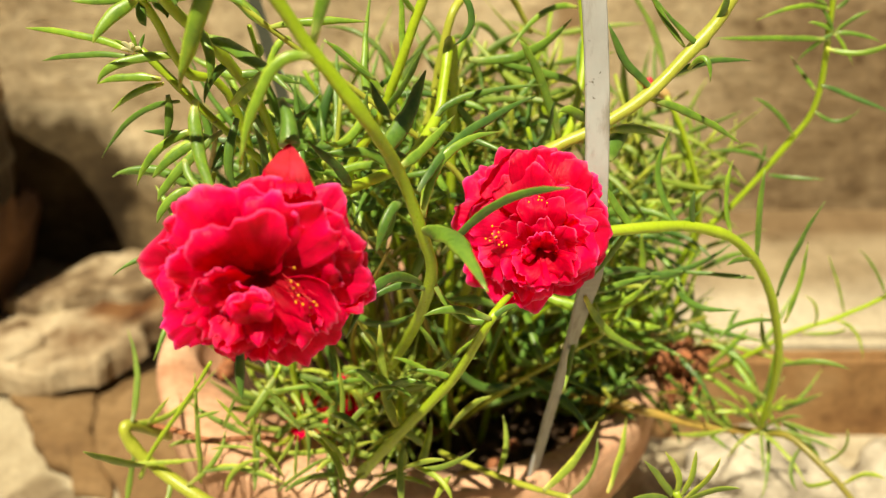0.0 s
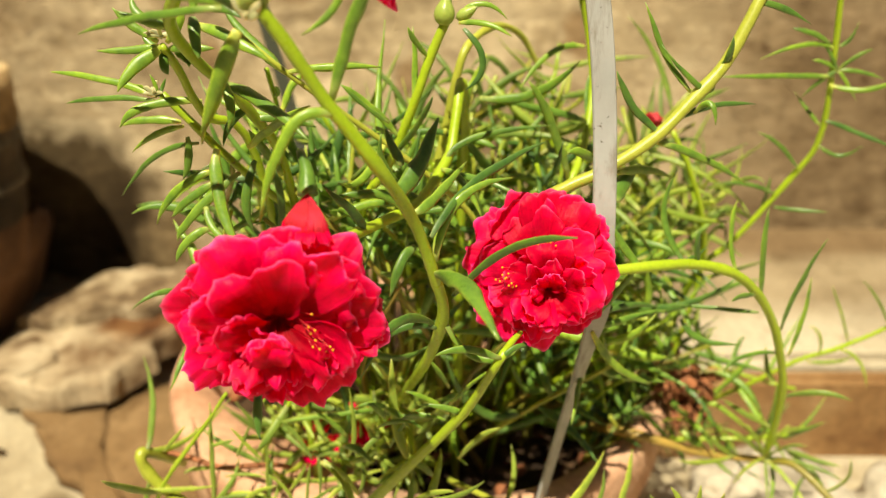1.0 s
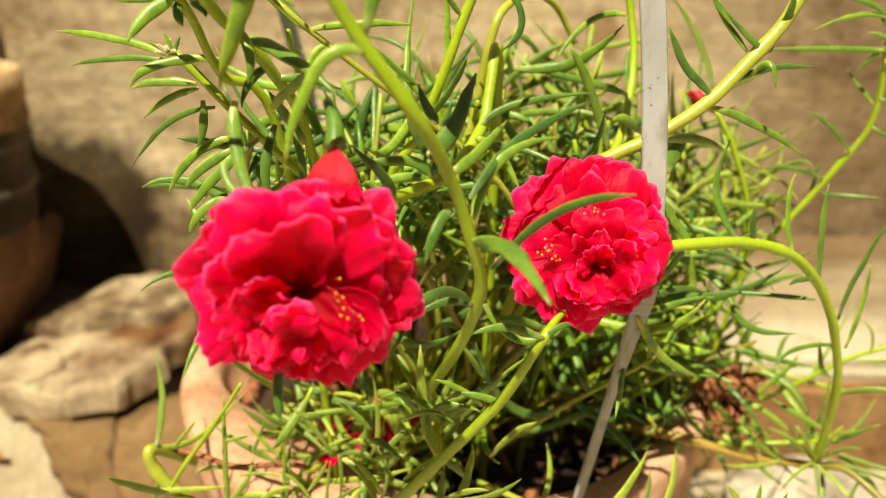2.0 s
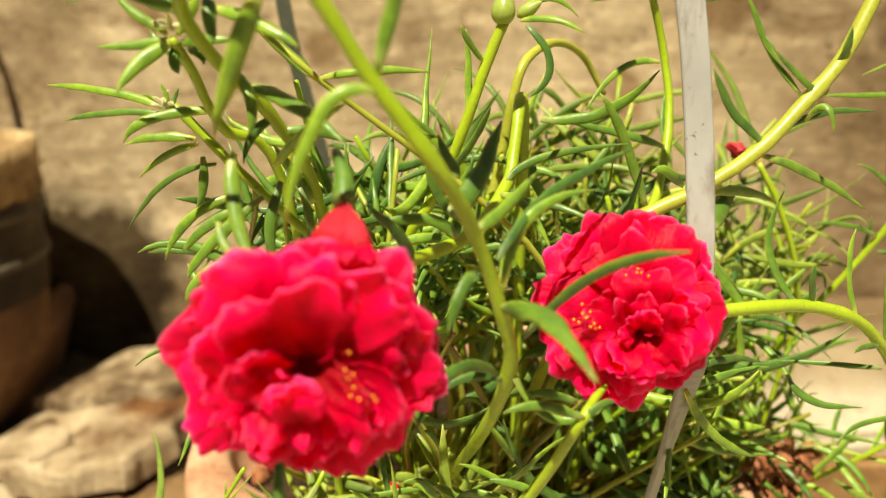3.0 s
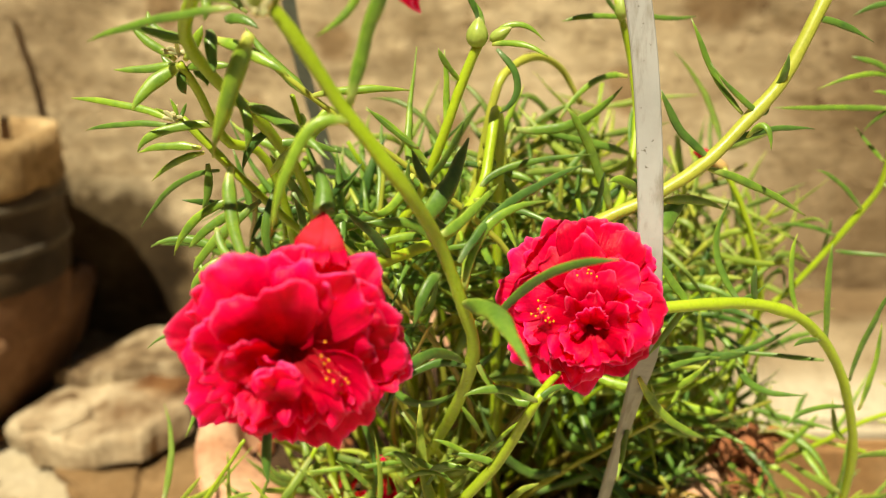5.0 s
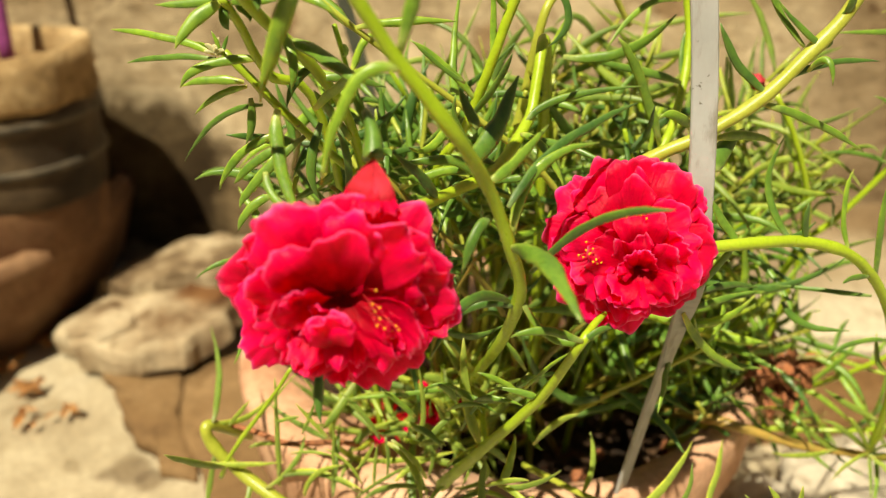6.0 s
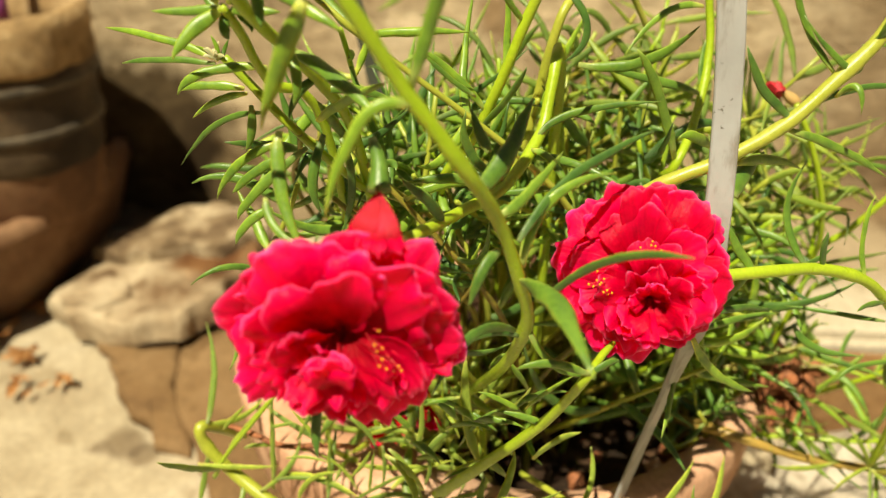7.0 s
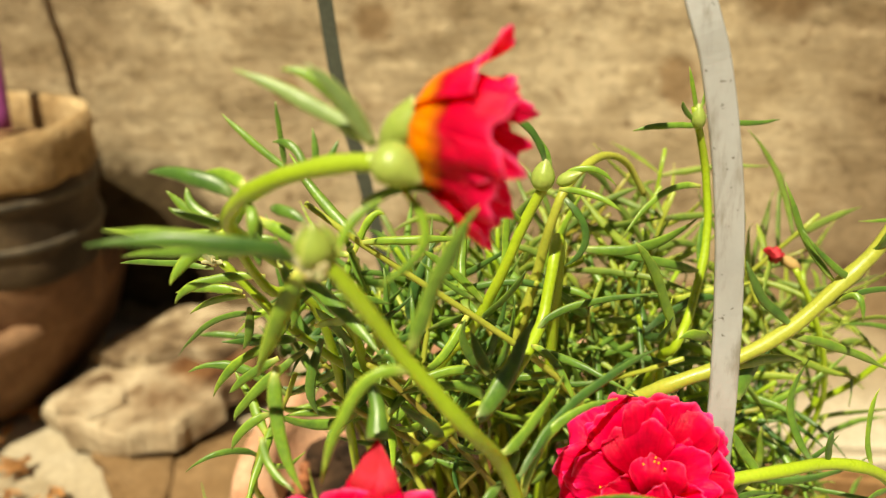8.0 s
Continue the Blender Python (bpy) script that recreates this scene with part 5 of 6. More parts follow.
leaf(stem_elbow, (-0.0779, 0.2500, 0.1738), (-0.0679, 0.2550, 0.1814), (-0.0644, 0.2620, 0.1901), 0.00101)
leaf(stem_elbow, (-0.0637, 0.2500, 0.1711), (-0.0584, 0.2500, 0.1816), (-0.0476, 0.2500, 0.1868), 0.00101)
leaf(stem_elbow, (-0.0865, 0.2620, 0.1822), (-0.0763, 0.2640, 0.1833), (-0.0623, 0.2660, 0.1790), 0.00092)
stem_brown = stem([(-0.0004, 0.2500, 0.2701), (-0.0124, 0.2680, 0.2396), (-0.0185, 0.2850, 0.2101), (-0.0167, 0.3100, 0.1713), (-0.0150, 0.3300, 0.1300)], 0.0005, 0.0014, olive)
leaf(stem_brown, (-0.0066, 0.2600, 0.2153), (-0.0241, 0.2550, 0.2151), (-0.0449, 0.2500, 0.2157), 0.00092)
leaf(stem_brown, (-0.0271, 0.2700, 0.2244), (-0.0239, 0.2680, 0.2123), (-0.0219, 0.2650, 0.1969), 0.00101)
leaf(stem_brown, (-0.0142, 0.2750, 0.2114), (-0.0125, 0.2700, 0.2022), (-0.0120, 0.2680, 0.1895), 0.00101)
leaf(stem_brown, (-0.0330, 0.2800, 0.1952), (-0.0400, 0.2850, 0.1997), (-0.0518, 0.2900, 0.2017), 0.00120)
stem_runner = stem([(0.0586, 0.2250, 0.1905), (0.0453, 0.2400, 0.1826), (0.0300, 0.2550, 0.1775), (0.0153, 0.2700, 0.1731)], 0.0009, 0.0012, yellow)
leaf(stem_runner, (0.0505, 0.2320, 0.1877), (0.0633, 0.2450, 0.1910), (0.0727, 0.2590, 0.1965), 0.00175)
leaf(stem_runner, (0.0743, 0.2400, 0.1796), (0.0820, 0.2580, 0.1829), (0.0864, 0.2720, 0.1876), 0.00147)
leaf(stem_runner, (0.0576, 0.2300, 0.1865), (0.0666, 0.2350, 0.1920), (0.0690, 0.2400, 0.2036), 0.00110)
leaf(stem_runner, (0.0360, 0.2500, 0.1791), (0.0391, 0.2550, 0.1879), (0.0381, 0.2600, 0.1981), 0.00110)
stem_sprig = stem([(0.0893, 0.2150, 0.2023), (0.0933, 0.2150, 0.1907), (0.0978, 0.2300, 0.1529), (0.0938, 0.2600, 0.1119)], 0.0012, 0.0012, lime)
leaf(stem_sprig, (0.0887, 0.2150, 0.2000), (0.0837, 0.2130, 0.2086), (0.0768, 0.2100, 0.2187), 0.00120)
leaf(stem_sprig, (0.0895, 0.2150, 0.2000), (0.0894, 0.2150, 0.2091), (0.0845, 0.2150, 0.2178), 0.00120)
leaf(stem_sprig, (0.0913, 0.2150, 0.2000), (0.0937, 0.2150, 0.2091), (0.0938, 0.2150, 0.2183), 0.00120)
leaf(stem_sprig, (0.0923, 0.2150, 0.1989), (0.0976, 0.2130, 0.2086), (0.0995, 0.2100, 0.2198), 0.00120)
leaf(stem_sprig, (0.0925, 0.2150, 0.1977), (0.0987, 0.2100, 0.2068), (0.1049, 0.2050, 0.2123), 0.00120)
leaf(stem_sprig, (0.0889, 0.2150, 0.1977), (0.0800, 0.2100, 0.2045), (0.0718, 0.2050, 0.2068), 0.00120)
stem([(0.1047, 0.3350, 0.2961), (0.1139, 0.3350, 0.2791), (0.1233, 0.3380, 0.2534), (0.1267, 0.3450, 0.2223), (0.1140, 0.3562, 0.1300)], 0.0011, 0.0011, lime)
stem_shoot = stem([(-0.0615, 0.2320, 0.3505), (-0.0593, 0.2380, 0.3418), (-0.0569, 0.2460, 0.3283), (-0.0441, 0.2600, 0.3003), (-0.0397, 0.2925, 0.1300)], 0.0011, 0.0014, lime)
leaf(stem_shoot, (-0.0618, 0.2320, 0.3504), (-0.0701, 0.2320, 0.3492), (-0.0789, 0.2320, 0.3491), 0.00108)
leaf(stem_shoot, (-0.0622, 0.2320, 0.3495), (-0.0678, 0.2280, 0.3455), (-0.0720, 0.2240, 0.3400), 0.00167)
leaf(stem_shoot, (-0.0623, 0.2320, 0.3514), (-0.0683, 0.2320, 0.3558), (-0.0731, 0.2320, 0.3603), 0.00118)
leaf(stem_shoot, (-0.0600, 0.2320, 0.3514), (-0.0558, 0.2300, 0.3562), (-0.0538, 0.2300, 0.3600), 0.00128)
leaf(stem_shoot, (-0.0601, 0.2340, 0.3495), (-0.0543, 0.2300, 0.3502), (-0.0469, 0.2300, 0.3502), 0.00128)
leaf(stem_shoot, (-0.0618, 0.2340, 0.3488), (-0.0616, 0.2320, 0.3454), (-0.0607, 0.2320, 0.3428), 0.00118)
leaf(stem_shoot, (-0.0594, 0.2360, 0.3481), (-0.0562, 0.2340, 0.3473), (-0.0549, 0.2320, 0.3447), 0.00128)
leaf(stem_shoot, (-0.0591, 0.2380, 0.3433), (-0.0654, 0.2400, 0.3475), (-0.0701, 0.2420, 0.3518), 0.00118)
stem_front = stem([(-0.0611, 0.2460, 0.2301), (-0.0701, 0.2480, 0.2160), (-0.0891, 0.2520, 0.1879), (-0.0969, 0.2560, 0.1725)], 0.0006, 0.0009, lime)
leaf(stem_front, (-0.0730, 0.2520, 0.1761), (-0.0709, 0.2520, 0.2006), (-0.0695, 0.2520, 0.2214), 0.00064)
leaf(stem_front, (-0.0538, 0.2520, 0.1735), (-0.0517, 0.2520, 0.1893), (-0.0510, 0.2520, 0.2032), 0.00064)
leaf(stem_front, (-0.0718, 0.2520, 0.2026), (-0.0666, 0.2520, 0.2044), (-0.0624, 0.2520, 0.2054), 0.00074)
leaf(stem_front, (-0.0347, 0.2520, 0.1970), (-0.0399, 0.2520, 0.2084), (-0.0471, 0.2520, 0.2168), 0.00083)
leaf(stem_front, (-0.0306, 0.2520, 0.1970), (-0.0235, 0.2520, 0.1868), (-0.0186, 0.2520, 0.1710), 0.00101)
leaf(stem_front, (-0.0451, 0.2520, 0.1695), (-0.0349, 0.2520, 0.1789), (-0.0252, 0.2520, 0.1855), 0.00083)
leaf(stem_front, (-0.0383, 0.2520, 0.1749), (-0.0369, 0.2520, 0.1868), (-0.0356, 0.2520, 0.1958), 0.00064)
leaf(stem_front, (-0.0717, 0.2520, 0.1780), (-0.0568, 0.2520, 0.1794), (-0.0428, 0.2520, 0.1709), 0.00083)
leaf(stem_front, (-0.0673, 0.2520, 0.1890), (-0.0590, 0.2520, 0.1901), (-0.0517, 0.2520, 0.1888), 0.00064)
leaf(stem_front, (-0.0884, 0.2520, 0.2001), (-0.0845, 0.2520, 0.2055), (-0.0792, 0.2520, 0.2119), 0.00074)
leaf(stem_front, (-0.1003, 0.2520, 0.1826), (-0.0857, 0.2520, 0.1827), (-0.0703, 0.2520, 0.1848), 0.00101)
leaf(stem_front, (-0.0530, 0.2520, 0.1969), (-0.0585, 0.2520, 0.2044), (-0.0632, 0.2520, 0.2112), 0.00074)
leaf(stem_front, (-0.0622, 0.2520, 0.1982), (-0.0588, 0.2520, 0.2056), (-0.0561, 0.2520, 0.2124), 0.00064)
leaf(stem_front, (-0.0440, 0.2520, 0.1829), (-0.0400, 0.2520, 0.1888), (-0.0368, 0.2520, 0.1957), 0.00083)
leaf(stem_front, (-0.0326, 0.2520, 0.1983), (-0.0322, 0.2520, 0.1894), (-0.0333, 0.2520, 0.1790), 0.00074)
leaf(stem_front, (-0.0218, 0.2520, 0.1983), (-0.0188, 0.2520, 0.2109), (-0.0202, 0.2520, 0.2308), 0.00092)
leaf(stem_front, (-0.0121, 0.2520, 0.1984), (-0.0071, 0.2520, 0.1959), (-0.0022, 0.2520, 0.1908), 0.00083)
leaf(stem_front, (-0.0181, 0.2520, 0.1817), (-0.0164, 0.2520, 0.1920), (-0.0193, 0.2520, 0.2008), 0.00074)
leaf(stem_front, (-0.0424, 0.2520, 0.1763), (-0.0478, 0.2520, 0.1867), (-0.0545, 0.2520, 0.1919), 0.00064)
leaf(stem_front, (-0.0088, 0.2520, 0.1764), (0.0018, 0.2520, 0.1817), (0.0009, 0.2520, 0.1921), 0.00092)
stem([(-0.0962, 0.2680, 0.1882), (-0.0822, 0.2640, 0.1874), (-0.0713, 0.2620, 0.1850), (-0.0534, 0.2680, 0.1816), (-0.0477, 0.2800, 0.1692)], 0.0010, 0.0011, rust_leaf)


def side_shoot(foot, top, count, length, r, seed, skin=leaf_skin):
    """A leafy shoot deep in the plant: its stem and all its leaves, long and curved, crowded at the tip."""
    g = random.Random(seed)
    a, b = Vector(foot), Vector(top)
    bend = Vector((g.uniform(-1, 1), g.uniform(-1, 1), 0.3)) * (b - a).length * 0.26
    line = spline([a, a.lerp(b, 0.5) + bend, b], 7)
    bm = bmesh.new()
    sweep(bm, line, lambda u: 0.0015 - 0.0007 * u, 7)
    shoot = part("side_shoot", bm, (yellow, lime, olive)[seed % 3], plant)
    bm = bmesh.new()
    spin = g.uniform(0, 6)
    bare = min(0.55, max(0.12, (b - a).length * 3.2))
    for k in range(count):
        u = bare + (1 - bare) * ((k + g.uniform(0, 0.7)) / count) ** 0.8
        p = line[min(int(u * (len(line) - 1)), len(line) - 1)]
        up = (b - a).normalized()
        spin += 2.4 + g.uniform(-0.4, 0.4)
        side = up.orthogonal().normalized()
        side.rotate(Matrix.Rotation(spin, 3, up))
        reach = length * g.uniform(0.55, 1.35)
        way = (side + up * g.uniform(-0.2, 1.3)).normalized()
        sag = g.uniform(-0.30, 0.28)
        mid = p + way * reach * 0.52 + Vector((g.uniform(-0.1, 0.1), g.uniform(-0.1, 0.1), -sag * 0.45)) * reach
        tip = p + way * reach + Vector((0, 0, sag * reach))
        leaf_form(bm, p, mid, tip, r * g.uniform(0.7, 1.15), 6, 5)
    tagged(part("leaves", bm, skin, shoot), kind="stuff")
    return shoot


seeds = random.Random(21)


def shoots(tops, count, length, r, each=3):
    for x, y, z in tops:
        for k in range(each):
            top = Vector((x, y, z)) + Vector((seeds.uniform(-1, 1) * 0.014, seeds.uniform(-1, 1) * 0.016, seeds.uniform(-0.022, 0.006))) * min(k, 1)
            a, q = seeds.uniform(0, 6.283), 0.06 * math.sqrt(seeds.random())
            foot = Vector((POT[0] + 0.7 * q * math.cos(a) + (top.x - POT[0]) * 0.35, POT[1] + 0.5 * q * math.sin(a) + (top.y - POT[1]) * 0.35, 0.132))
            # Far upper shoots get the lit copy: backlit brightness put into their colour.
            side_shoot(foot, top, count, length, r * (1 - 0.12 * k), seeds.randrange(9999), yellowed_lit_leaf if top.y > 0.325 and top.z > 0.25 else leaf_skin)


shoots([(-0.0325, 0.3000, 0.2981), (-0.0380, 0.2800, 0.3008), (-0.0224, 0.3100, 0.3040), (-0.0125, 0.3300, 0.2826), (-0.0045, 0.3300, 0.3015), (0.0050, 0.3000, 0.2917), (0.0135, 0.2900, 0.3101), (0.0233, 0.3300, 0.3051), (0.0309, 0.3100, 0.2961), (0.0402, 0.3500, 0.3080), (0.0424, 0.3200, 0.3022), (0.0468, 0.3000, 0.2942), (0.0559, 0.3400, 0.3042)], 9, 0.036, 0.00165, 2)
shoots([(0.0607, 0.3700, 0.3122), (-0.0082, 0.2800, 0.2863), (-0.0227, 0.2700, 0.2919), (0.0654, 0.3400, 0.2909), (0.0987, 0.3600, 0.2723), (0.1018, 0.3400, 0.2642), (0.1085, 0.3300, 0.2461), (0.0932, 0.3100, 0.2497)], 9, 0.036, 0.00160, 2)
shoots([(-0.0502, 0.2900, 0.3127), (-0.0469, 0.2800, 0.3003), (-0.0459, 0.2500, 0.3508), (-0.0426, 0.2700, 0.3357)], 7, 0.030, 0.0016, 1)
shoots([(-0.0510, 0.2500, 0.3120), (-0.0500, 0.2700, 0.2890), (-0.0560, 0.2600, 0.2920), (-0.0430, 0.2500, 0.2930), (-0.0410, 0.2600, 0.3070), (-0.0380, 0.2700, 0.2900), (-0.0470, 0.2620, 0.3120), (-0.0330, 0.2550, 0.3000)], 8, 0.027, 0.00165, 1)
shoots([(0.1395, 0.3400, 0.1629), (0.0946, 0.3300, 0.1992), (0.1462, 0.3300, 0.1508), (0.1776, 0.3300, 0.1508), (0.1319, 0.3300, 0.1992), (0.1552, 0.3400, 0.1814), (0.1162, 0.3400, 0.2050), (0.1329, 0.3500, 0.2142), (0.1025, 0.3400, 0.2164), (0.1781, 0.3400, 0.1691), (0.0888, 0.3300, 0.2374), (0.1033, 0.3400, 0.2564)], 7, 0.036, 0.0016, 1)
shoots([(0.0342, 0.3600, 0.3128), (0.0506, 0.3800, 0.3150), (0.0624, 0.3600, 0.3046), (0.0237, 0.3500, 0.3073), (-0.0007, 0.3300, 0.3106), (0.0907, 0.3700, 0.2967), (0.1196, 0.3700, 0.2783), (0.1178, 0.3600, 0.3071), (0.1345, 0.3600, 0.2743), (-0.0320, 0.3000, 0.3147), (0.1059, 0.3800, 0.2828)], 9, 0.034, 0.00145, 2)
shoots([(0.0720, 0.2850, 0.2620), (0.0820, 0.2920, 0.2500), (0.0900, 0.2850, 0.2380), (0.0750, 0.3000, 0.2450), (0.1000, 0.3000, 0.2280), (0.0660, 0.2900, 0.2350), (0.0850, 0.3100, 0.2650), (0.0950, 0.3150, 0.2500), (0.1050, 0.3200, 0.2350), (0.0780, 0.2750, 0.2250)], 6, 0.042, 0.0018, 1)
for k, (x, y, z) in enumerate([(-0.045, 0.280, 0.200), (-0.030, 0.275, 0.206), (-0.015, 0.280, 0.210), (-0.038, 0.285, 0.186), (-0.020, 0.290, 0.186), (-0.052, 0.285, 0.190), (-0.006, 0.285, 0.202), (0.004, 0.290, 0.192), (-0.028, 0.270, 0.182), (-0.012, 0.275, 0.182), (-0.008, 0.268, 0.216), (-0.044, 0.272, 0.212), (0.006, 0.272, 0.208)]):
    side_shoot((x * 0.8, y + 0.03, 0.134), (x, y, z), 9, 0.026, 0.0016, 500 + k, yellowed_lit_leaf)
for k in range(12):
    ang = -0.72 + 0.09 * k + seeds.uniform(-0.05, 0.05)
    foot = Vector((POT[0] + 0.100 * math.cos(ang), POT[1] + 0.100 * math.sin(ang), 0.140))
    top = foot + Vector((0.016 * math.cos(ang) + seeds.uniform(-0.014, 0.014), 0.016 * math.sin(ang) - 0.006, seeds.uniform(0.034, 0.060)))
    side_shoot(foot, top, 6, 0.030, 0.0013, 600 + k)
for k in range(26):
    ang = seeds.uniform(-0.70, 1.5)
    q = seeds.uniform(0.070, 0.104)
    foot = Vector((POT[0] + q * math.cos(ang), POT[1] + q * math.sin(ang), 0.134))
    top = foot + Vector((0.030 * math.cos(ang) + seeds.uniform(-0.02, 0.02), 0.022 * math.sin(ang), seeds.uniform(0.015, 0.055)))
    side_shoot(foot, top, 6, 0.028, 0.0012, 300 + k)


for k in range(30):
    g = random.Random(700 + k)
    p = Vector((0.127, 0.345, 0.164)) + Vector((g.uniform(-1, 1) * 0.007, g.uniform(-1, 1) * 0.009, g.uniform(-0.8, 1) * 0.012))
    way = Vector((g.uniform(-1, 1), g.uniform(-1, 0.5), g.uniform(-0.6, 0.8))).normalized() * g.uniform(0.010, 0.019)
    bm = bmesh.new()
    sweep(bm, spline([p, p + way * 0.5 + Vector((0, 0, 0.004)), p + way], 4), lambda u: 0.0042 * math.sin(math.pi * (0.06 + 0.88 * u)), 6, 0.16)
    part("withered_leaf", bm, rust_leaf, plant, "dry reddish brown leaf")


# ---- flowers and buds ----
def frame_of(axis, up=(0, 0, 1)):
    n = Vector(axis).normalized()
    x = Vector(up).cross(n).normalized()
    return Matrix((x, n.cross(x), n)).transposed()


def petal(owner, centre, turn, phi, reach, lift, wide, ruffle, curl, seed, material, notch=0.12, start=0.0, cup=False):
    """One thin ruffled petal: reach outwards, lift along the flower's axis."""
    bm = bmesh.new()
    layer = bm.verts.layers.float.new("along")
    wide_at = bm.verts.layers.float.new("across")
    nu, nv = 18, 33
    top = []
    for i in range(nu):
        u = i / (nu - 1)
        row = []
        for j in range(nv):
            v = j / (nv - 1) * 2 - 1
            lobe = 1 - notch * (1 - abs(v)) ** 2 - 0.26 * v ** 4 + 0.09 * noise.noise(Vector((v * 1.9, seed, 1.7))) + 0.05 * noise.noise(Vector((v * 5, seed, 5))) + 0.015 * noise.noise(Vector((v * 17, seed, 8)))
            ue = u * (1 + (lobe - 1) * u)
            w = wide * (0.16 + 0.84 * math.sin(min(u * 1.15, 1.0) * math.pi / 2)) * math.sqrt(1 - 0.40 * (0.95 * u) ** 6)
            r = start + (reach - start) * ue
            frill = u ** 5 * (0.16 * math.sin(v * 8 + seed * 3) * noise.noise(Vector((v * 2, seed, 2))) + 0.20 * noise.noise(Vector((v * 7, u * 3, seed + 3))))
            wave = ruffle * (u * u * noise.noise(Vector((v * 0.95 + seed, u * 1.2, seed * 0.7))) * 1.55 + 0.30 * u ** 3 * noise.noise(Vector((v * 2.8, u * 1.6, seed + 9))) + frill)
            h = lift * math.sin(ue * 1.4) + curl * ue ** 3 + wave + 0.10 * wide * (v * v - 0.4) * u * (1 - 1.5 * u * u)
            x = v * w * 0.5 + 0.3 * ruffle * noise.noise(Vector((seed + 4, v * 2, u * 2)))
            r += 0.25 * ruffle * u * noise.noise(Vector((v * 3 + seed, 7.0, u)))
            if cup:
                ue = u * (1 + (lobe + 0.10 * v ** 4 + 0.11 * noise.noise(Vector((v * 3.4, seed, 3))) + 0.02 * noise.noise(Vector((v * 11, seed, 6))) - 1) * u)
                ang = phi + v * wide * (1 - 0.06 * u * u)
                r = reach * (ue ** 0.36) * (1 + 0.16 * noise.noise(Vector((seed, v * 1.5, u * 2.2))) + 0.05 * noise.noise(Vector((v * 3.5, seed, u * 4)))) - 0.22 * reach * max(0.0, u - 0.35)
                h = lift * ue ** 1.35 + 0.8 * wave - curl * ue ** 3
                r, x = r + curl * ue ** 4, 0.0
                p = Vector((math.cos(ang) * r, math.sin(ang) * r, h))
                q = bm.verts.new(centre + turn @ p)
                q[layer], q[wide_at] = u, v
                row.append(q)
                continue
            p = Vector((math.cos(phi) * r - math.sin(phi) * x, math.sin(phi) * r + math.cos(phi) * x, h))
            q = bm.verts.new(centre + turn @ p)
            q[layer], q[wide_at] = u, v
            row.append(q)
        top.append(row)
    for a, b in zip(top, top[1:]):
        for j in range(nv - 1):
            bm.faces.new((a[j], a[j + 1], b[j + 1], b[j]))
    bm.normal_update()
    under = [[None] * nv for _ in range(nu)]
    for i in range(nu):
        for j in range(nv):
            s = top[i][j]
            q = bm.verts.new(s.co - s.normal * 0.00022)
            q[layer], q[wide_at] = s[layer], s[wide_at]
            under[i][j] = q
    for i in range(nu - 1):
        for j in range(nv - 1):
            bm.faces.new((under[i][j], under[i + 1][j], under[i + 1][j + 1], under[i][j + 1]))
    rim = [(0, j) for j in range(nv)] + [(i, nv - 1) for i in range(1, nu)] + [(nu - 1, j) for j in range(nv - 2, -1, -1)] + [(i, 0) for i in range(nu - 2, 0, -1)]
    for (a, b), (c, d) in zip(rim, rim[1:] + rim[:1]):
        bm.faces.new((top[a][b], under[a][b], under[c][d], top[c][d]))
    return part("petal", bm, material, owner)


def bud_form(bm, place, axis, length, radius, point=0.25):
    """A pointed round bud."""
    layer = bm.verts.layers.float.get("along") or bm.verts.layers.float.new("along")
    turn = frame_of(axis)
    rings = []
    for i in range(13):
        u = i / 12
        r = radius * max(0.02, math.sin(math.pi * min(u ** 0.8, 1)) ** 0.62 * (1 - point * u ** 3)) if i < 12 else radius * 0.02
        ring = []
        for k in range(16):
            a = k * math.pi / 8
            rr = r * (1 + 0.04 * math.cos(2 * a) + 0.13 * abs(math.cos(a)) ** 9 * u)
            q = bm.verts.new(Vector(place) + turn @ Vector((rr * math.cos(a), rr * math.sin(a), u * length)))
            q[layer] = u
            ring.append(q)
        rings.append(ring)
    for a, b in zip(rings, rings[1:]):
        for k in range(16):
            bm.faces.new((a[k], a[(k + 1) % 16], b[(k + 1) % 16], b[k]))
    bm.faces.new(rings[0][::-1])
    bm.faces.new(rings[-1])


def bud(place, axis, length, radius, label="", point=0.3):
    bm = bmesh.new()
    bud_form(bm, place, axis, length, radius, point)
    return part("bud", bm, bud_skin, plant, label)


def stamens(owner, centre, turn, spots, height, seed):
    g = random.Random(seed)
    for x, y in [(a + g.uniform(-1, 1) * 0.0011, b + g.uniform(-1, 1) * 0.0011) for a, b in spots for _ in range(2)]:
        foot = centre + turn @ Vector((x * 0.5, y * 0.5, 0.001))
        head = centre + turn @ Vector((x + g.uniform(-1, 1) * 0.0012, y + g.uniform(-1, 1) * 0.0012, height + g.uniform(-1, 1) * 0.0015))
        bm = bmesh.new()
        sweep(bm, [foot, foot.lerp(head, 0.5), head], lambda u: 0.00009, 5)
        part("stamen", bm, filament, owner)
        bm = bmesh.new()
        bmesh.ops.create_icosphere(bm, subdivisions=1, radius=0.00034, matrix=Matrix.Translation(head) @ Matrix.Diagonal((1, 0.8, 1.2, 1)))
        part("anther", bm, pollen, owner)


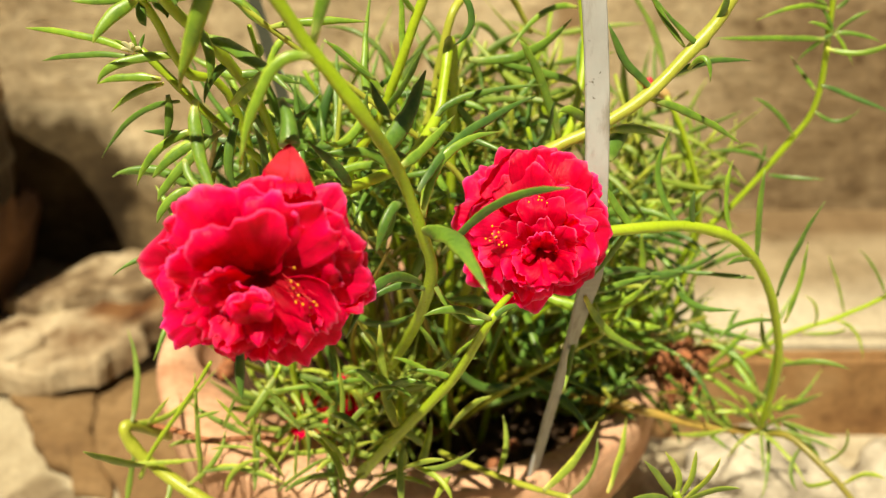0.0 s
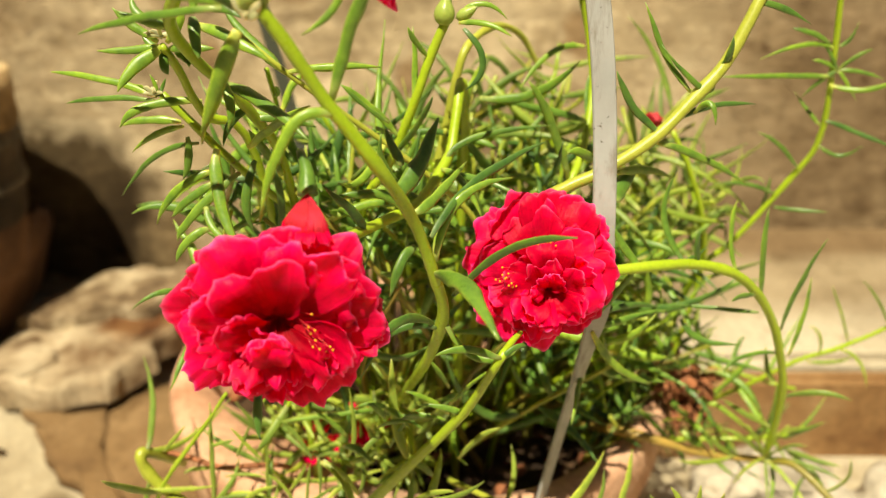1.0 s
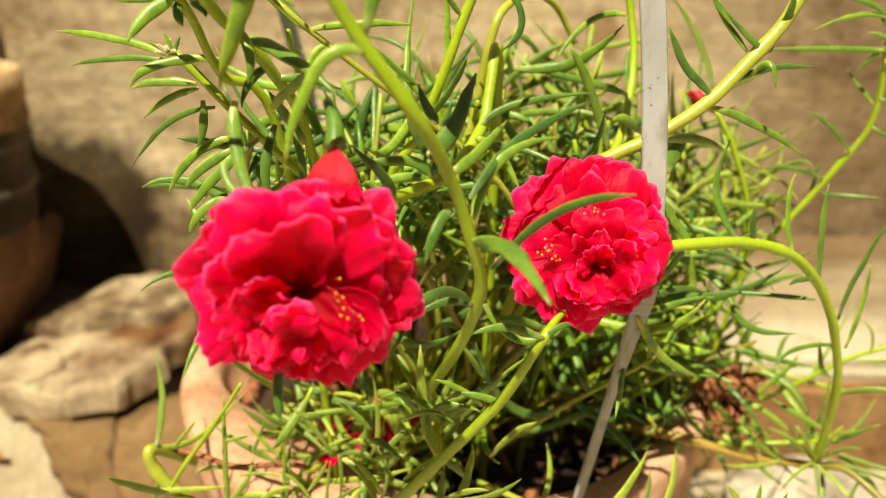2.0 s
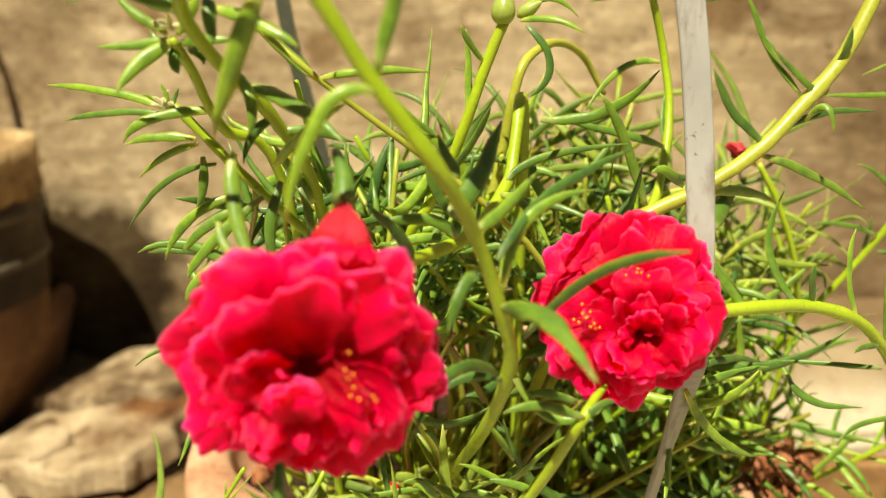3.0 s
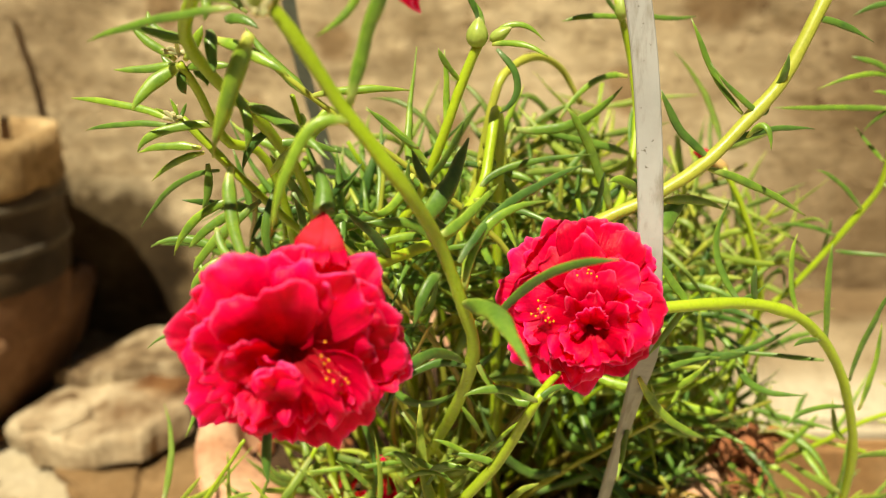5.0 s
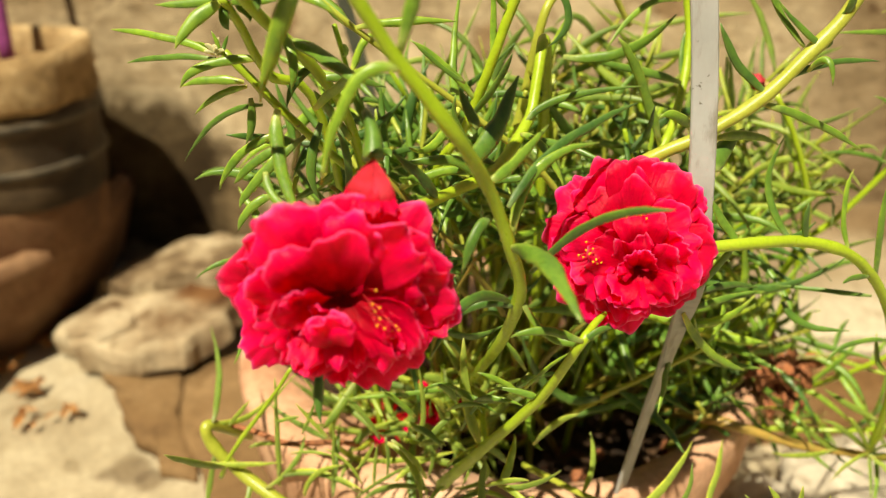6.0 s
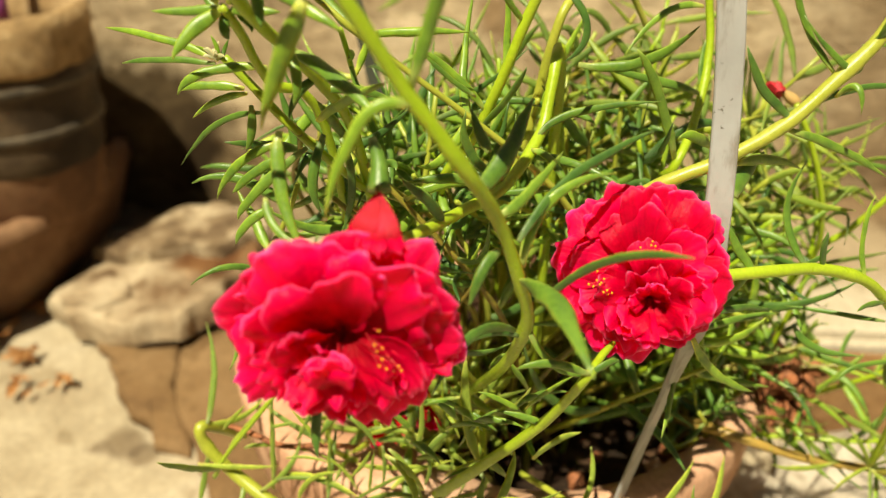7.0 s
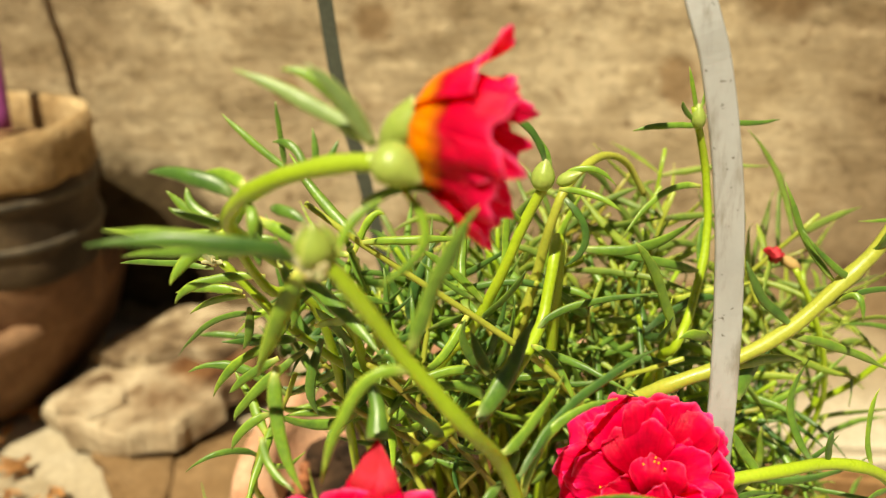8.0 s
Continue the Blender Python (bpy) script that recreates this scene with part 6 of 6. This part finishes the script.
def frilled(owner, root, turn, phi, reach, lift, half, ruffle, curl, seed, material, hollow=0.12, label=""):
    """One fan-shaped petal from root: waved towards its edge, with a scalloped, slightly torn rim."""
    bm = bmesh.new()
    layer, wide_at = bm.verts.layers.float.new("along"), bm.verts.layers.float.new("across")
    nu, nv = 17, 37
    ca, sa = math.cos(phi), math.sin(phi)
    grid = []
    for i in range(nu):
        u = i / (nu - 1)
        row = []
        for j in range(nv):
            v = j / (nv - 1) * 2 - 1
            rim = 1 - 0.20 * abs(v) ** 3 - hollow * math.exp(-((v - 0.3 * math.sin(seed)) / 0.22) ** 2) + 0.10 * noise.noise(Vector((v * 2.6, seed, 1.7))) + 0.05 * noise.noise(Vector((v * 6, seed, 5))) + 0.014 * noise.noise(Vector((v * 19, seed, 8)))
            rho = reach * u * (1 + (rim - 1) * u ** 3)
            theta = v * half * (1.0 - 0.18 * u)
            px, py = rho * math.sin(theta) / reach, rho * math.cos(theta) / reach
            broad = noise.noise(Vector((px * 1.7 + seed, py * 1.5, seed * 0.7)))
            fold = noise.noise(Vector((px * 4.2, py * 3.6, seed + 9)))
            frill = noise.noise(Vector((v * 5.5, u * 2.0, seed + 3))) + 0.3 * noise.noise(Vector((v * 12, u * 2.0, seed + 13)))
            wave = ruffle * (1.9 * u ** 1.5 * broad + 0.70 * u ** 2 * fold + 0.62 * u ** 9 * frill)
            h = lift * (1 - (1 - u) ** 2.2) + curl * u ** 3 + wave + 0.16 * reach * half * (v * v - 0.35) * u * (1 - 0.9 * u * u)
            r = rho * math.cos(theta) + ruffle * (0.30 * u ** 2 * noise.noise(Vector((px * 3 + seed, 7.0, py * 3))) + 0.35 * u ** 9 * frill)
            x = rho * math.sin(theta) + ruffle * 0.40 * u ** 2 * noise.noise(Vector((seed + 4, px * 3.2, py * 3)))
            q = bm.verts.new(root + turn @ Vector((ca * r - sa * x, sa * r + ca * x, h)))
            q[layer], q[wide_at] = u * (0.9 + 0.1 * rim), v
            row.append(q)
        grid.append(row)
    for a, b in zip(grid, grid[1:]):
        for j in range(nv - 1):
            bm.faces.new((a[j], a[j + 1], b[j + 1], b[j]))
    bm.normal_update()
    under = []
    for row in grid:
        line = []
        for s in row:
            q = bm.verts.new(s.co - s.normal * 0.0002)
            q[layer], q[wide_at] = s[layer], s[wide_at]
            line.append(q)
        under.append(line)
    for i in range(nu - 1):
        for j in range(nv - 1):
            bm.faces.new((under[i][j], under[i + 1][j], under[i + 1][j + 1], under[i][j + 1]))
    rim = [(0, j) for j in range(nv)] + [(i, nv - 1) for i in range(1, nu)] + [(nu - 1, j) for j in range(nv - 2, -1, -1)] + [(i, 0) for i in range(nu - 2, 0, -1)]
    for (a, b), (c, d) in zip(rim, rim[1:] + rim[:1]):
        bm.faces.new((grid[a][b], under[a][b], under[c][d], grid[c][d]))
    return part("petal", bm, material, owner, label)


def double_flower(centre, axis, size, seed, spots, label, rings, depth, lean):
    """A full, frilled flower: rings of waved petals about an off-centre throat.
    lean: how far the upper petals bow forward; rings: count, reach, lift, half-angle, ruffle, curl, first and last bearing, root."""
    g = random.Random(seed)
    turn = frame_of(axis)
    c = Vector(centre)
    bm = bmesh.new()
    bud_form(bm, c - turn @ Vector((0, 0, size * 0.40)), axis, size * 0.3, size * 0.17, 0.0)
    head = part("flower", bm, bud_skin, plant, label)
    for count, reach, lift, half, ruffle, curl, first, last, (rx, ry, rh) in rings:
        whole = last - first > 350
        spin = g.uniform(0, 360 / count) if whole else 0.0
        for k in range(count):
            step = (last - first) / count if whole else (last - first) / max(1, count - 1)
            phi = radians(first + spin + step * (k + g.uniform(-0.22, 0.22)))
            root = c + turn @ Vector((rx, ry, rh)) * size
            frilled(head, root, turn, phi, size * reach * g.uniform(0.94, 1.03), size * (lift * g.uniform(0.75, 1.25) + lean * reach * max(0.0, math.sin(phi))), radians(half) * g.uniform(0.85, 1.15),
                    size * ruffle * g.uniform(0.7, 1.2), size * curl * g.uniform(0.4, 1.6), g.uniform(0, 60), petal_red, g.uniform(0.02, 0.14))
    stamens(head, c, turn, [(x * size, y * size) for x, y in spots], size * depth, seed)
    return head


double_flower((-0.0263, 0.1870, 0.2936), (0.12, -0.985, 0.0), 0.0280, 3,
              [(0.33, -0.08), (0.36, -0.16), (0.38, -0.23), (0.28, 0.04), (0.42, -0.2), (0.24, 0.14)],
              "large crimson double flower",
              [(7, 0.935, -0.02, 46, 0.11, -0.06, 0, 360, (0, 0, 0)), (7, 0.90, 0.10, 46, 0.13, -0.06, 0, 360, (0, 0, 0)),
               (3, 0.76, 0.16, 50, 0.13, 0.02, 55, 140, (0, 0, 0)), (2, 0.70, 0.20, 48, 0.13, 0.02, -25, 15, (0, 0, 0)),
               (3, 0.70, 0.22, 48, 0.16, 0.0, 165, 225, (0, 0, 0)), (3, 0.66, 0.22, 48, 0.16, -0.02, 240, 305, (0, 0, 0)),
               (3, 0.46, 0.34, 46, 0.17, 0.03, 150, 235, (-0.04, 0.0, 0.02)), (2, 0.46, 0.28, 42, 0.14, 0.02, 265, 312, (0.03, -0.05, 0.03)),
               (1, 0.34, 0.12, 46, 0.12, -0.02, 150, 150, (0.04, -0.10, 0.28)), (1, 0.36, 0.12, 44, 0.12, -0.04, 212, 212, (0.04, -0.06, 0.28)),
               (1, 0.40, 0.10, 42, 0.12, -0.04, 262, 262, (0.06, -0.08, 0.28)), (1, 0.38, 0.14, 50, 0.10, -0.06, 92, 92, (-0.03, -0.28, 0.34)), (1, 0.30, 0.14, 50, 0.08, -0.04, 112, 112, (0.02, -0.18, 0.36))], 0.30, 0.24)
double_flower((0.0420, 0.2310, 0.2859), (-0.06, -0.92, 0.38), 0.0250, 8,
              [(-0.36, -0.12), (-0.40, -0.16), (-0.33, -0.2), (-0.38, -0.06), (-0.43, -0.1), (0.2, 0.22), (0.25, 0.18), (0.1, 0.3), (0.02, 0.36), (-0.35, -0.24)],
              "crimson double flower under a green leaf",
              [(8, 0.96, 0.00, 44, 0.10, -0.10, 0, 360, (0, 0, 0)), (7, 0.90, 0.12, 46, 0.12, -0.10, 0, 360, (0, 0, 0)),
               (5, 0.74, 0.24, 50, 0.12, -0.06, 0, 360, (0.02, -0.02, 0)), (5, 0.54, 0.30, 48, 0.14, -0.02, 20, 380, (0.08, -0.18, 0.0)),
               (4, 0.40, 0.36, 50, 0.15, -0.02, -10, 350, (0.12, -0.28, 0.0)),
               (3, 0.22, 0.40, 46, 0.13, 0.02, 40, 190, (0.10, -0.26, 0.02))], 0.36, 0.10)

# the drooping back petals and green cup of the large flower
for phi, reach, half, seed in ((-80, 0.0150, 17, 3.1), (-108, 0.0140, 19, 8.4), (-95, 0.0160, 13, 5.7)):
    frilled(plant, Vector((-0.0187, 0.1955, 0.3228)), frame_of((0.10, -0.62, 0.78)), radians(phi), reach, 0.0030, radians(half), 0.0018, -0.0015, seed, petal_fold, 0.05, "paler back petal seen from outside")
bm = bmesh.new()
sweep(bm, spline([(-0.0215, 0.2040, 0.3307), (-0.0195, 0.2000, 0.3271), (-0.0188, 0.1958, 0.3224)], 5), lambda u: 0.0009 + 0.0017 * u, 10)
part("flower_cup", bm, leaf_skin, plant)

# the half-open flower on the hooked stem
c = Vector((-0.0110, 0.2060, 0.3860))
axis = Vector((0.95, -0.22, -0.12))
turn = frame_of(axis)
bm = bmesh.new()
sweep(bm, spline([c + Vector((-0.0052, -0.0020, -0.0048)), c + Vector((-0.0026, -0.0020, -0.0006)), c + Vector((0.0014, -0.0010, 0.0014))], 5), lambda u: 0.0020 + 0.0029 * u ** 0.8, 12)
half_open = part("flower", bm, bud_skin, plant, "half-open red flower with an orange throat")
g = random.Random(6)
for phi, reach, lift, half, curl, skin in ((95, 0.0165, 0.0175, 0.72, 0.0052, petal_side), (150, 0.0152, 0.0200, 0.80, 0.0, petal_side), (208, 0.0152, 0.0215, 0.85, 0.0010, petal_side),
                                           (276, 0.0172, 0.0195, 0.78, 0.0038, petal_low), (10, 0.0145, 0.0170, 0.85, 0.002, petal_side)):
    petal(half_open, c, turn, radians(phi), reach, lift, half, 0.0036, curl, phi * 0.37, skin, 0.06, 0.0, True)
for k in range(4):
    petal(half_open, c + axis.normalized() * 0.001, turn, 0.9 + k * 1.57, 0.0105 * g.uniform(0.85, 1.1), 0.0185, 0.85, 0.004, 0.002, k * 5.1 + 2, petal_red, 0.1, 0.0, True)

bud((-0.0168, 0.1940, 0.3848), (0.86, -0.25, -0.42), 0.0100, 0.0042, "round pale green bud", 0.55)
tip_bud = bud((-0.0262, 0.1860, 0.3669), (0.02, -0.15, 1.0), 0.0085, 0.0033, "pale green bud at the stem tip", 0.6)
for k in range(3):
    a = 0.5 + k * 2.1
    foot = Vector((-0.0263, 0.1860, 0.3662))
    bm = bmesh.new()
    leaf_form(bm, foot, foot + Vector((0.0029 * math.cos(a), 0.0029 * math.sin(a), 0.0040)), foot + Vector((0.0012 * math.cos(a), 0.0012 * math.sin(a), 0.0088)), 0.0016)
    part("sepal", bm, bract_skin if k == 1 else bud_skin, tip_bud)
for k, (dx, dz) in enumerate(((-0.0032, 0.0014), (0.0030, 0.0006), (-0.0010, -0.0016), (0.0022, -0.0020))):
    foot = Vector((-0.0260, 0.1840, 0.3662))
    bm = bmesh.new()
    leaf_form(bm, foot, foot + Vector((dx * 0.55, -0.0008, dz * 0.5 + 0.0012)), foot + Vector((dx * 0.9, -0.0012, dz + 0.0026)), 0.0010)
    part("bract", bm, bract_skin, tip_bud, "whitish bract")
bud((0.0129, 0.2680, 0.3493), (0.1, 0.0, 1.0), 0.0090, 0.0034)
bud((0.0169, 0.2680, 0.3515), (0.8, -0.2, 0.5), 0.0075, 0.0020)
bud((0.0605, 0.3140, 0.3343), (0.0, 0.0, 1.0), 0.0100, 0.0036)
bud((0.0606, 0.3150, 0.3525), (-0.1, 0.0, 1.0), 0.0085, 0.0024)

# a withered flower on the thin stalk behind
bm = bmesh.new()
bud_form(bm, (0.1071, 0.3380, 0.2946), (-0.8, 0.0, 0.55), 0.010, 0.0022)
part("seed_head", bm, withered, plant, "withered flower base")
bm = bmesh.new()
bud_form(bm, (0.1007, 0.3380, 0.2988), (-0.85, -0.1, 0.5), 0.0078, 0.0027)
for v in bm.verts:
    v.co += noise.noise_vector(v.co * 420) * 0.0019
part("withered_petal", bm, withered_red, plant, "shrivelled dark red petals")

# a fallen flower on the soil
fallen = thing("fallen_flower", (-0.03, 0.33, 0.15), "crumpled red flower fallen on the soil", "flower")
for place, tilt in ((Vector((-0.0191, 0.2890, 0.1870)), (0.2, -0.7, 0.8)), (Vector((-0.0371, 0.2850, 0.1790)), (-0.3, -0.6, 0.8))):
    for k in range(3):
        petal(fallen, place, frame_of(tilt), k * 2.1, 0.0110, 0.003, 0.012, 0.005, -0.003, k * 2.3 + 30 + place.x * 90, fallen_red, 0.1)

# withered whitish calyx tufts at two shoot tips
g = random.Random(31)
for owner, heart in ((stem_shoot, Vector((-0.0615, 0.2320, 0.3528))), (stem_tuft, Vector((-0.0721, 0.2500, 0.3325)))):
    for k in range(10):
        way = Vector((g.uniform(-1, 1), g.uniform(-0.8, 0.4), g.uniform(-0.2, 1.0))).normalized() * g.uniform(0.0022, 0.0046)
        bm = bmesh.new()
        leaf_form(bm, heart - way * 0.2, heart + way * 0.5 + Vector((0, 0, 0.0004)), heart + way, 0.00055)
        part("sepal", bm, bract_skin, owner, "whitish dried sepal")
